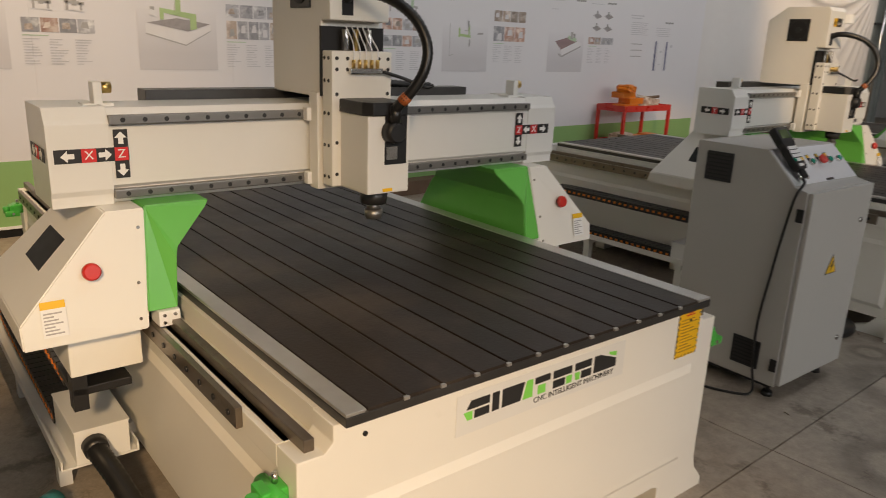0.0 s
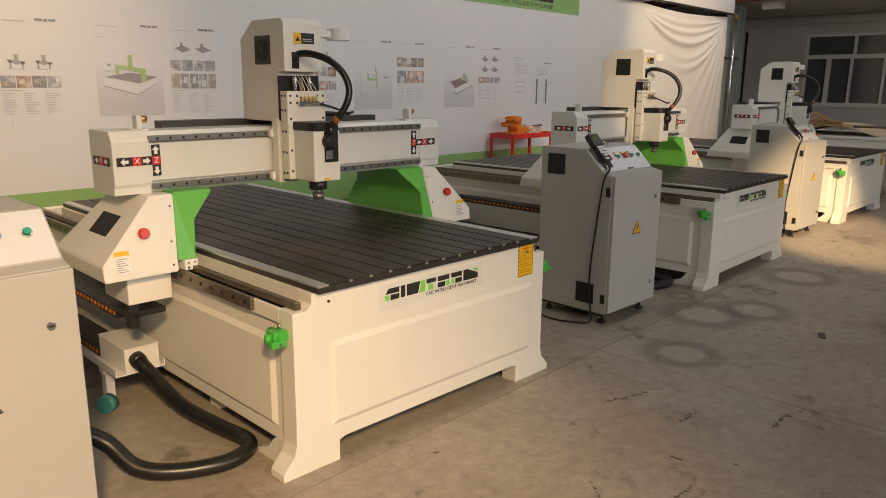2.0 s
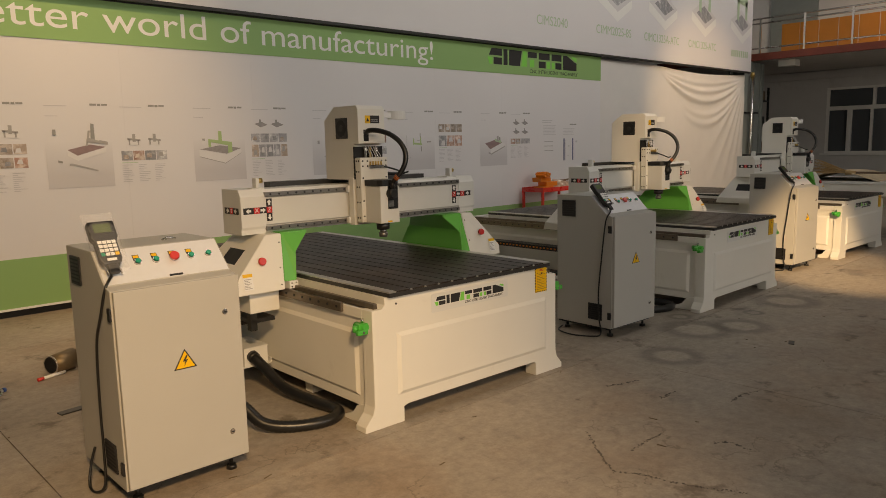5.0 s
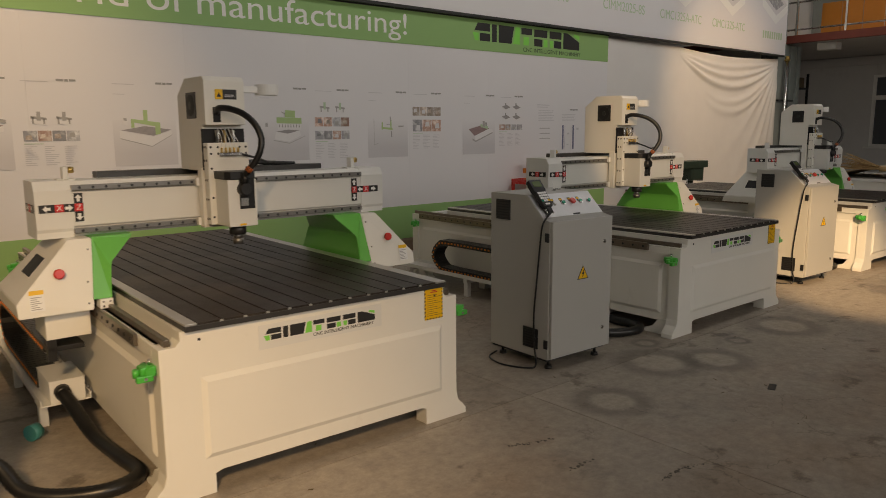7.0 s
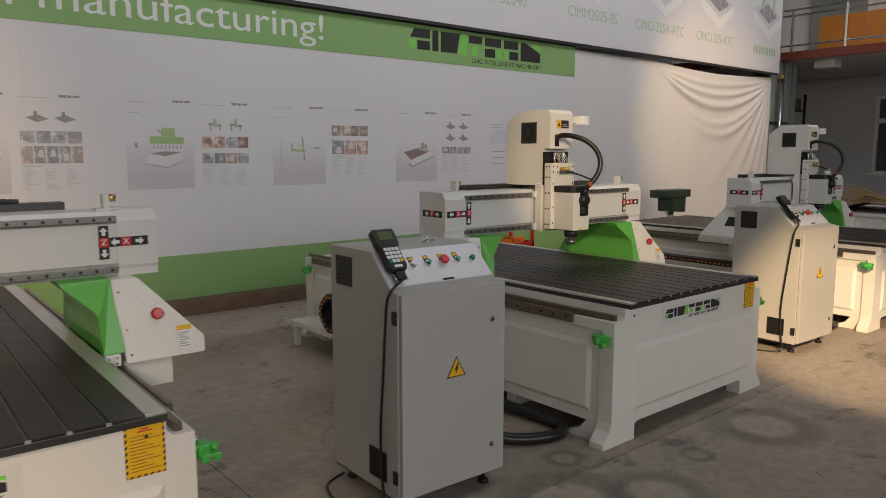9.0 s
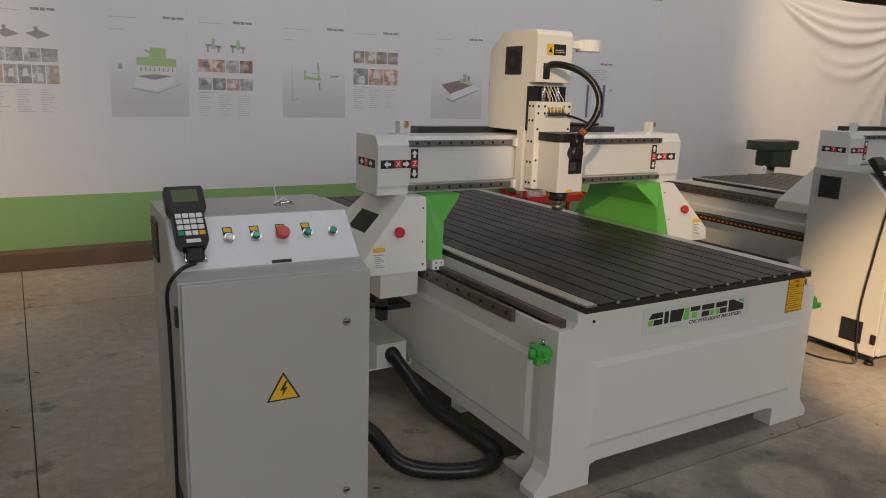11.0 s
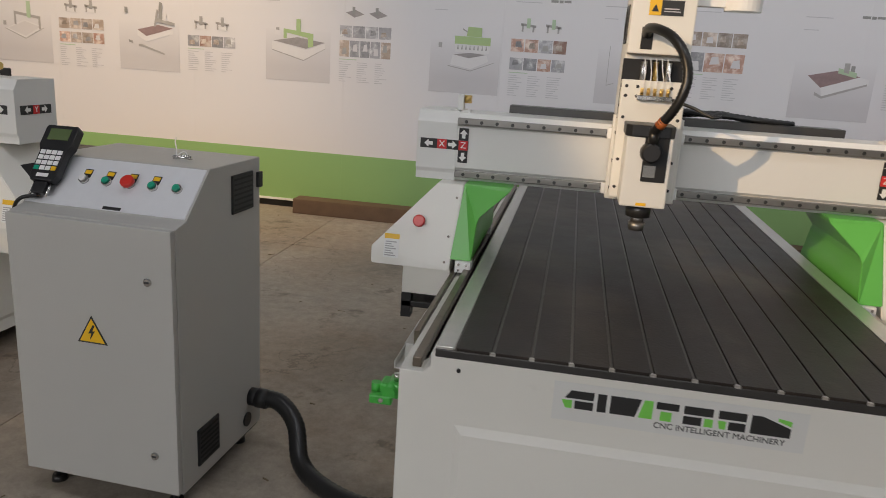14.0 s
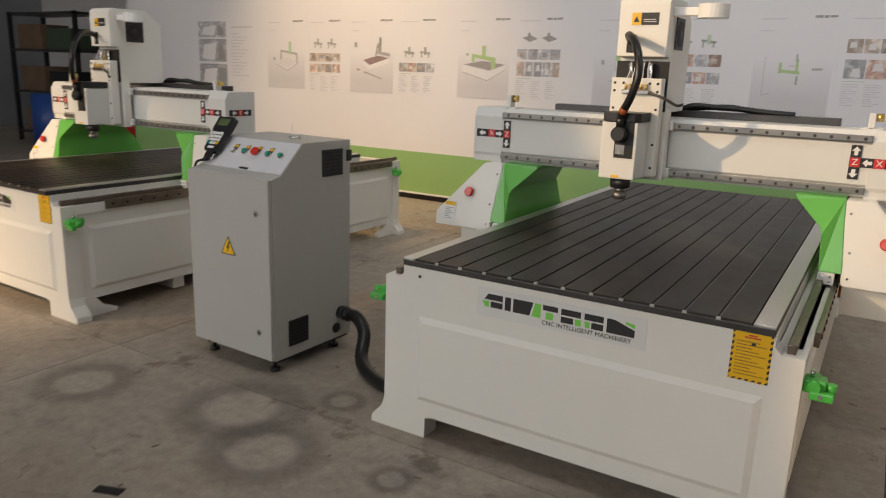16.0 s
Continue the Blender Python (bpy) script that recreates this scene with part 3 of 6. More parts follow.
# drawings on the picture sheets: layer, ink and outline, in metres from the sheet's lower left corner
DRAWINGS = [
    # flat-bed machine with a red-brown table
    [("side", M_PALE, [(0.22, 0.25), (0.49, 0.35), (0.57, 0.33), (0.57, 0.29), (0.24, 0.17)]), ("bed", M_REDBED, [(0.11, 0.34), (0.33, 0.39), (0.50, 0.35), (0.22, 0.25)]),
     ("rail", M_LINE, [(0.18, 0.19), (0.24, 0.165), (0.56, 0.285), (0.56, 0.30), (0.24, 0.185), (0.18, 0.215)]), ("beam", M_PRINTGREEN, [(0.33, 0.37), (0.47, 0.34), (0.47, 0.38), (0.33, 0.41)]), ("head", M_LINE, [(0.37, 0.38), (0.41, 0.37), (0.41, 0.45), (0.37, 0.45)]), ("head", M_SMARK, [(0.42, 0.39), (0.45, 0.385), (0.45, 0.43), (0.42, 0.435)])],
    # small green engraving machine
    [("line", M_LINE, [(0.09, 0.15), (0.094, 0.15), (0.094, 0.47), (0.09, 0.47)]), ("line", M_LINE, [(0.09, 0.15), (0.15, 0.17), (0.15, 0.175), (0.09, 0.156)]), ("beam", M_LEAF, [(0.21, 0.35), (0.37, 0.335), (0.37, 0.36), (0.21, 0.375)]), ("post", M_LEAF, [(0.205, 0.34), (0.225, 0.34), (0.225, 0.43), (0.205, 0.43)]),
     ("post", M_LEAF, [(0.335, 0.35), (0.355, 0.35), (0.355, 0.46), (0.335, 0.46)]), ("head", M_LINE, [(0.33, 0.44), (0.345, 0.44), (0.345, 0.50), (0.33, 0.50)]), ("head", M_SMARK, [(0.345, 0.25), (0.36, 0.25), (0.36, 0.32), (0.345, 0.32)]), ("tool", M_LINE, [(0.28, 0.40), (0.33, 0.40), (0.33, 0.406), (0.28, 0.406)]), ("tool", M_LINE, [(0.46, 0.37), (0.54, 0.372), (0.54, 0.39), (0.46, 0.388)])],
    # many-headed machine with a green beam
    [("side", M_PALE, [(0.18, 0.24), (0.36, 0.21), (0.51, 0.28), (0.49, 0.34), (0.20, 0.33)]), ("bed", M_GREYBED, [(0.20, 0.325), (0.34, 0.30), (0.49, 0.335), (0.35, 0.345)]), ("body", M_PALE, [(0.22, 0.345), (0.51, 0.345), (0.52, 0.415), (0.21, 0.415)]), ("beam", M_LEAF, [(0.21, 0.415), (0.52, 0.41), (0.52, 0.475), (0.21, 0.48)]),
     ("box", M_LEAF, [(0.31, 0.48), (0.44, 0.478), (0.44, 0.555), (0.32, 0.56)]), ("tool", M_LINE, [(0.27, 0.535), (0.32, 0.51), (0.32, 0.52), (0.275, 0.545)]), ("line", M_LINE, [(0.16, 0.225), (0.36, 0.19), (0.56, 0.27), (0.56, 0.275), (0.36, 0.197), (0.16, 0.232)]), ("stand", M_LINE, [(0.07, 0.38), (0.10, 0.375), (0.10, 0.42), (0.07, 0.42)])] +
    [("nozzle", M_SMARK, [(0.235 + 0.035 * i, 0.37), (0.247 + 0.035 * i, 0.37), (0.243 + 0.035 * i, 0.405), (0.239 + 0.035 * i, 0.405)]) for i in range(8)],
    # long grey table under a green arch
    [("side", M_PALE, [(0.06, 0.34), (0.38, 0.28), (0.56, 0.34), (0.56, 0.30), (0.36, 0.19), (0.06, 0.27)]), ("bed", M_GREYBED, [(0.07, 0.345), (0.30, 0.385), (0.56, 0.35), (0.38, 0.29)]), ("line", M_LINE, [(0.06, 0.262), (0.36, 0.182), (0.56, 0.295), (0.56, 0.30), (0.36, 0.19), (0.06, 0.27)]), ("beam", M_LEAF, [(0.17, 0.425), (0.45, 0.375), (0.45, 0.42), (0.17, 0.455)]),
     ("post", M_LEAF, [(0.40, 0.30), (0.45, 0.31), (0.45, 0.40), (0.40, 0.40)]), ("post", M_LEAF, [(0.17, 0.37), (0.20, 0.37), (0.20, 0.44), (0.17, 0.44)]), ("head", M_LEAF, [(0.29, 0.42), (0.33, 0.42), (0.33, 0.54), (0.29, 0.54)]), ("stand", M_PALE, [(0.09, 0.40), (0.14, 0.39), (0.14, 0.47), (0.09, 0.47)]), ("stand", M_LINE, [(0.10, 0.44), (0.13, 0.435), (0.13, 0.46), (0.10, 0.46)])],
    # machine on an open stand, red-brown table
    [("bed", M_REDBED, [(0.19, 0.365), (0.40, 0.415), (0.55, 0.39), (0.28, 0.31)]), ("side", M_PALE, [(0.19, 0.36), (0.28, 0.305), (0.28, 0.26), (0.19, 0.31)]), ("side", M_PALE, [(0.28, 0.305), (0.55, 0.385), (0.55, 0.34), (0.28, 0.26)]), ("leg", M_LINE, [(0.20, 0.215), (0.23, 0.215), (0.46, 0.15), (0.46, 0.165), (0.23, 0.235), (0.20, 0.235)]), ("leg", M_SMARK, [(0.10, 0.25), (0.14, 0.24), (0.14, 0.26), (0.10, 0.27)]),
     ("post", M_LINE, [(0.36, 0.40), (0.38, 0.40), (0.41, 0.55), (0.39, 0.55)]), ("head", M_SMARK, [(0.41, 0.46), (0.45, 0.46), (0.45, 0.61), (0.42, 0.62)]), ("beam", M_LINE, [(0.38, 0.44), (0.57, 0.41), (0.57, 0.44), (0.38, 0.48)]), ("head", M_PALE, [(0.45, 0.46), (0.49, 0.45), (0.49, 0.52), (0.45, 0.53)]), ("stand", M_SMARK, [(0.07, 0.51), (0.10, 0.51), (0.10, 0.56), (0.07, 0.56)])],
    # pale line drawing of an open gantry
    [("side", M_PALE, [(0.12, 0.30), (0.33, 0.22), (0.53, 0.33), (0.33, 0.39)]), ("bed", M_PRINTGREY, [(0.15, 0.305), (0.33, 0.24), (0.49, 0.33), (0.33, 0.375)]), ("line", M_LINE, [(0.12, 0.295), (0.33, 0.212), (0.53, 0.32), (0.53, 0.326), (0.33, 0.22), (0.12, 0.302)]), ("beam", M_LINE, [(0.22, 0.44), (0.50, 0.40), (0.50, 0.425), (0.22, 0.465)]),
     ("post", M_LINE, [(0.22, 0.34), (0.24, 0.34), (0.24, 0.46), (0.22, 0.46)]), ("post", M_LINE, [(0.48, 0.31), (0.50, 0.31), (0.50, 0.42), (0.48, 0.42)]), ("head", M_PRINTGREEN, [(0.36, 0.41), (0.40, 0.405), (0.40, 0.56), (0.36, 0.56)]), ("stand", M_LINE, [(0.10, 0.33), (0.13, 0.33), (0.13, 0.37), (0.10, 0.37)])]]

# photo rows of each sheet: foot, head, ink of every photo (b brown, r red, g grey)
PHOTOS = [[(1.50, 1.58, "rbgg")], [(1.69, 1.80, "bbbb"), (1.49, 1.64, "grr")], [(1.555, 1.66, "rrgr"), (1.405, 1.505, "ggrg")], [(1.585, 1.685, "gggg"), (1.42, 1.56, "bgggb")], [(1.425, 1.52, "grgg")], [(1.51, 1.605, "bbbb"), (1.385, 1.48, "rbbr")]]


def poster_group(x, k):
    """One product's pair of printed sheets: a picture sheet and a column of photos and small type."""
    rnd = random.Random(k)
    po = thing("product_poster", ("pale poster with a red-brown flat-bed machine and small photos", "pale poster with a small green engraving machine and brown photos", "pale poster with a green many-headed machine and two photo rows", "pale poster with a long grey machine under a green arch", "pale poster with a machine on an open stand", "pale poster with a faint line drawing of a gantry machine")[k], "poster", pose(x, WY - 0.002, 0, 90), group="posters on the banner wall")
    # local x along the wall, local y up
    e = 0.0007
    def pl(shapes, m, name, lift=1):
        return poly(shapes, m, name, po, pose(0, 0, e * (lift - 1)), thick=e * 0.9)
    pl([rect(0, 0.61, 1.175, 1.62)], M_GROUND, "picture_ground")
    for i, (name, ink, outline) in enumerate(DRAWINGS[k]):
        pl([[(a, b + 1.175) for a, b in outline]], ink, "printed_" + name, 2 + min(i, 10))
    pl([rect(0.02, 0.22, 1.955, 1.962), rect(0.02, 0.13, 1.86, 1.866)], M_PRINTTEXT, "headline_bar")
    for a in (0.43, 1.0):
        pl([rect(a, a + 0.06, 1.965, 1.985), rect(a + 0.068, a + 0.10, 1.963, 1.985), rect(a + 0.108, a + 0.165, 1.967, 1.985)], M_SMARK, "small_mark")
    pl([rect(0.71, 0.93, 1.955, 1.961)], M_PRINTTEXT, "headline_bar")
    x0, wide = 0.695, 0.475
    # small machine pictures over the photos
    top = PHOTOS[k][0][1]
    spots = [] if k == 1 else [(0.05, top + 0.11), (0.26, top + 0.11)] + ([(0.05, top + 0.25), (0.26, top + 0.25)] if k == 0 else [])
    for u, v in spots:
        a = x0 + u
        if k in (0, 3):
            pl([[(a, v), (a + .08, v - .04), (a + .17, v - .01), (a + .17, v - .035), (a + .08, v - .07), (a, v - .03)]], M_PALE, "small_body", 2)
            pl([[(a, v), (a + .09, v + .025), (a + .17, v - .01), (a + .08, v - .04)]], M_GREYBED, "small_picture", 3)
            pl([rect(a + .06, a + .085, v - .005, v + .05)], M_SMARK, "small_head", 4)
        else:
            pl([[(a + .02, v - .05), (a + .15, v - .06), (a + .16, v - .02), (a + .03, v - .01)]], M_PALE, "small_body", 2)
            pl([[(a + .02, v), (a + .15, v - .015), (a + .15, v + .005), (a + .02, v + .02)], rect(a + .03, a + .045, v - .05, v + .01), rect(a + .12, a + .135, v - .05, v)], M_LINE, "small_frame", 3)
            pl([rect(a + .07, a + .10, v - .02, v + .06)], M_PRINTGREEN if k == 2 else M_LINE, "small_head", 4)
    for z0, z1, inks in PHOTOS[k]:
        n = len(inks)
        for i, c in enumerate(inks):
            a = x0 + i * wide / n
            ph = pl([rect(a, a + wide / n - 0.008, z0, z1)], {"b": M_PHOTO, "r": M_PHOTORED, "g": M_PHOTO2}[c], "photo")
            # a lighter and a darker shape within the photo
            w, h = wide / n - 0.008, z1 - z0
            u, v = a + w * rnd.uniform(0.1, 0.35), z0 + h * rnd.uniform(0.1, 0.4)
            poly([[(u, v), (u + w * 0.5, v + h * rnd.uniform(-0.05, 0.1)), (u + w * 0.42, v + h * 0.45), (u + w * rnd.uniform(0, 0.15), v + h * 0.4)]], rnd.choice((M_PHOTO, M_PHOTO2, M_LINE, M_PRINTGREY)), "photo_shape", ph, pose(0, 0, e))
    foot = PHOTOS[k][-1][0]
    pl([rect(x0, x0 + 0.16, foot - 0.026, foot - 0.020)], M_PRINTGREEN, "column_head")
    bars = []
    for c in range(3):
        for r in range(10):
            bars.append(rect(x0 + 0.165 * c, x0 + 0.165 * c + rnd.uniform(.04, .12), foot - 0.05 - 0.0185 * r, foot - 0.0445 - 0.0185 * r))
    pl(bars, M_PRINTTEXT, "small_type")
    return po


for k, x in enumerate((7.66, 6.11, 4.68, 3.16, 1.70, 0.38)):
    poster_group(x, k)
# sheet with three large photos and a column of type
po = thing("product_poster", "pale poster with three large dark workshop photos and small type", "poster", pose(-0.88, WY - 0.002, 0, 90), group="posters on the banner wall")
for z0, z1 in ((1.78, 1.98), (1.47, 1.76), (1.15, 1.44)):
    ph = poly([rect(0, 0.52, z0, z1)], M_PHOTO2, "photo", po, Matrix(), thick=0.0007)
    poly([[(0.06, z0 + 0.04), (0.30, z0 + 0.02), (0.34, z1 - 0.05), (0.10, z1 - 0.07)]], M_PALE, "photo_shape", ph, pose(0, 0, 0.0008), thick=0.0006)
    poly([[(0.36, z0 + 0.02), (0.49, z0 + 0.03), (0.46, z1 - 0.08), (0.38, z1 - 0.04)]], M_SMARK, "photo_shape", ph, pose(0, 0, 0.0008), thick=0.0006)
poly([rect(0.62, 1.0, 1.90, 1.915)], M_PRINTTEXT, "headline_bar", po, Matrix())
poly([rect(0.62, 0.76 + 0.05 * ((3 * j) % 4), 1.82 - 0.04 * j, 1.828 - 0.04 * j) for j in range(14)], M_PRINTTEXT, "small_type", po, Matrix())
# the last sheet: two upright rails and type
po = thing("product_poster", "pale printed poster with two tall dark rails and small type", "poster", pose(9.17, WY - 0.002, 0, 90), group="posters on the banner wall")
poly([rect(0.54, 0.575, 1.2, 1.57), rect(0.785, 0.82, 1.2, 1.57)], mat("print_rail", (0.16, 0.17, 0.26), 0.55, 0, 0.2, 30), "printed_rail", po, Matrix())
poly([rect(0.665, 0.71, 1.43, 1.455), rect(0.65, 0.70, 1.27, 1.28), rect(0.60, 0.605, 1.2, 1.55), rect(0.75, 0.755, 1.2, 1.55), rect(0.88, 0.93, 1.50, 1.53)], M_PRINTTEXT, "printed_detail", po, Matrix())
poly([rect(0.0, 0.34 - 0.02 * (j % 3), 1.78 - 0.024 * j, 1.787 - 0.024 * j) for j in range(7)] + [rect(0.53, 0.85 - 0.02 * (j % 3), 1.73 - 0.024 * j, 1.737 - 0.024 * j) for j in range(5)], M_PRINTTEXT, "small_type", po, Matrix())
poly([rect(0.03, 0.26, 1.52 - 0.075 * j, 1.53 - 0.075 * j) for j in range(3)], M_LINE, "printed_screw", po, Matrix())
poly([rect(-0.03, 0.24, 1.86, 1.872), rect(-0.03, 0.20, 1.83, 1.84)], M_PRINTTEXT, "headline_bar", po, Matrix())
poly([rect(0.72, 0.78, 1.795, 1.815), rect(0.79, 0.83, 1.793, 1.815), rect(0.84, 0.90, 1.797, 1.815)], M_SMARK, "small_mark", po, Matrix())


def curtain():
    """White cloth hung from two points, with swags between them and folds fanning down."""
    x0, x1, z1 = 10.80, 16.66, 2.95
    nx, nz = 230, 130
    bm = bmesh.new()
    grid = []
    for j in range(nz + 1):
        row = []
        for i in range(nx + 1):
            u, w = i / nx, j / nz
            x, z = x0 + (x1 - x0) * u, z1 * w
            d = 0.006 * math.sin(u * 9 + 1.5 * w)
            # swags between the nail at (12.9, 2.75) and the upper right corner, then folds that fan down from that corner
            t = (x - 12.88) / (16.6 - 12.88)
            if t > 0:
                sag = 4 * t * (1 - t)
                s = (2.88 - z) / (sag + 0.06)
                near = min(1, t * 7) * min(1, (1.02 - t) * 7)
                for s0, width, a in ((0.17, 0.045, 0.030), (0.33, 0.05, 0.045), (0.52, 0.06, 0.055), (0.80, 0.07, 0.04), (0.98, 0.08, 0.045)):
                    fade = near if s0 < 0.6 else near * max(0.0, min(1.0, (t - 0.25) * 3))
                    d += a * math.exp(-((s - s0 - 0.02 * math.sin(5 * t)) / width) ** 2) * fade
                ang = math.degrees(math.atan2(2.98 - z, 16.72 - x)) + 9 * (16.7 - x) / 3
                far = math.hypot(16.72 - x, 2.98 - z)
                for a0, width, a in ((50, 2.6, 0.05), (60, 2.4, 0.05), (69, 2.2, 0.045), (77, 2.0, 0.04), (84, 2.0, 0.035)):
                    d += 0.6 * a * math.exp(-((ang - a0) / width) ** 2) * min(1, far / 0.8) * max(0.0, 1.15 - far / 3.6)
            top = 2.95 - (0.07 * math.sin(max(0, t) * math.pi) if t > 0 else 0)
            row.append(bm.verts.new((x, WY + 0.03 - d, min(z, top))))
        grid.append(row)
    for j in range(nz):
        for i in range(nx):
            bm.faces.new((grid[j][i], grid[j][i + 1], grid[j + 1][i + 1], grid[j + 1][i])).smooth = True
    ob = part("curtain", bm, M_CLOTH)
    s = ob.modifiers.new("thick", "SOLIDIFY")
    s.thickness = 0.004
    return tagged(ob, "white cloth sheet hung in loose swags beside the banner", "curtain")


curtain()
tagged(part("timber_beam", bx(3.52, 8.35, 5.70, 5.88, 0, 0.135, 0.006), M_WOOD), "old brown timber beam lying along the foot of the banner", "timber")
tb = tagged(part("timber_beam", bx(1.2, 4.1, 5.60, 5.70, 0, 0.09, 0.005), M_WOOD), "short dark timber offcut lying by the banner", "timber")
tb.matrix_basis = pose(2.5, 0.12, 0)

# ---- far end: column, pipe, gallery, end wall with window ----
EX = 22.0
plain("wall_east", EX, EX + 0.2, -9, 3.3, 0, 7.2, M_WALL, "white plastered end wall")
plain("wall_east_side", EX, EX + 0.2, 5.96, 8.6, 0, 7.2, M_WALL, "white plastered end wall beside the window")
plain("wall_east_below", EX, EX + 0.2, 3.3, 5.96, 0, 1.02, M_WALL, "white plastered wall under the window")
plain("wall_east_above", EX, EX + 0.2, 3.3, 5.96, 2.85, 7.2, M_WALL, "white plastered wall over the window")
plain("cornice", EX - 0.12, EX - 0.002, -9, 8.6, 3.12, 3.32, M_WALL, "white ledge under the gallery", "trim")
win = thing("window_east", "white-framed window with dark panes in the end wall", "window", kind="structure")
for a, b, c, d in ((5.36, 5.92, 1.06, 2.22), (4.80, 5.36, 1.06, 2.22), (3.34, 4.80, 1.06, 2.22), (4.75, 5.92, 2.33, 2.81), (3.34, 4.75, 2.33, 2.81)):
    part("pane", bx(EX + 0.09, EX + 0.10, a, b, c, d), M_GLASS, win, "dark reflecting glass")
for a, b, c, d in ((3.30, 3.36, 1.02, 2.85), (5.90, 5.96, 1.02, 2.85), (5.30, 5.41, 1.08, 2.22), (4.77, 4.83, 1.08, 2.22), (4.0, 4.06, 1.08, 2.22), (4.72, 4.79, 2.33, 2.79), (3.36, 5.90, 1.02, 1.08), (3.36, 5.90, 2.79, 2.85), (3.36, 5.90, 2.22, 2.33)):
    part("window_frame", bx(EX - 0.01, EX + 0.088, a, b, c, d, 0.004), M_WHITE, win)
part("window_sill", bx(EX - 0.10, EX + 0.08, 3.2, 6.06, 0.97, 1.02, 0.005), M_WHITE, win)
gallery = thing("gallery", "raised gallery with red steel edge beam, rail and orange panels", "gallery", kind="structure")
part("deck", bx(17.4, EX - 0.002, -8.9, 8.6, 3.35, 3.46), M_WALL, gallery, "pale underside of the gallery")
part("edge_beam", bx(17.28, 17.4, -8.9, 8.6, 3.32, 3.48, 0.004), M_RUST, gallery, "dark red steel edge beam")
for k in range(16):
    y = 6.9 - 1.0 * k
    part("post", bx(17.32, 17.36, y, y + 0.04, 3.48, 4.28), M_STEEL, gallery)
for z in (4.28, 4.17, 3.60):
    part("rail", cyl((17.34, -8.9, z), (17.34, 8.6, z), 0.02), M_STEEL, gallery, "grey tube rail")
for k in range(28):
    part("panel", bx(17.9, 17.93, 5.66 - 0.42 * (k + 1) + 0.008, 5.66 - 0.42 * k - 0.008, 3.46, 4.17, 0.004), M_PANEL, gallery)
part("back_door", bx(EX - 0.08, EX - 0.004, 6.3, 7.6, 3.46, 5.6), M_GREYCOL, gallery, "dark grey door")
part("lamp_box", bx(18.0, 18.3, 5.35, 5.75, 3.20, 3.35, 0.01), M_WHITE, gallery, "white box under the deck")
col = thing("steel_column", "grey-green steel column with a pale pipe beside it", "column", kind="structure")
part("flange", bx(16.78, 17.12, 6.02, 6.06, 0, 7.2), M_GREYCOL, col)
part("web", bx(16.93, 16.97, 6.06, 6.36, 0, 7.2), M_GREYCOL, col)
part("flange", bx(16.78, 17.12, 6.36, 6.40, 0, 7.2), M_GREYCOL, col)
for k in range(5):
    part("cladding", bx(17.22 + 0.17 * k, 17.37 + 0.17 * k, 6.10 + 0.03 * (k % 2), 6.14 + 0.03 * (k % 2), 0, 3.3, 0.004), M_GREYCOL, col, "ribbed grey cladding")
part("pipe", cyl((17.0, 5.92, 0), (17.0, 5.92, 2.93), 0.04), M_STEEL, col, "pale vertical pipe")
part("valve", cyl((17.0, 5.92, 2.93), (17.0, 5.92, 3.03), 0.06, 0.035), M_BRASS, col, "brass valve")
part("pipe_bracket", bx(16.8, 17.5, 5.97, 6.05, 2.08, 2.12), M_BLACK, col)
rack = thing("dark_rack", "dark steel rack with machine parts in the far corner", "rack", pose(19.6, 7.1, 0))
for a in (0, 1.2):
    part("upright", bx(a, a + .05, 0, .05, 0, 2.9), M_BLACK, rack)
    part("upright", bx(a, a + .05, .5, .55, 0, 2.9), M_BLACK, rack)
for k, z in enumerate((0.4, 1.1, 1.8, 2.5)):
    part("shelf", bx(0, 1.25, 0, .55, z, z + .04), M_BLACK, rack)
    part("part_box", bx(.1, .6, .05, .4, z + .04, z + .42, 0.02), M_DRILL, rack)
    part("part_box", bx(.68, 1.1, .05, .4, z + .04, z + .3, 0.02), M_TIN if k % 2 else M_BLACK, rack)


# ---- the routers ----
def arrow(x, z, d, s=0.017):
    """A fat arrow outline pointing along d at (x, z)."""
    px, pz = d
    qx, qz = -pz, px
    def p(a, b):
        return (x + a * px * s + b * qx * s, z + a * pz * s + b * qz * s)
    return [p(1, 0), p(0, 0.95), p(0, 0.4), p(-1, 0.4), p(-1, -0.4), p(0, -0.4), p(0, -0.95)]


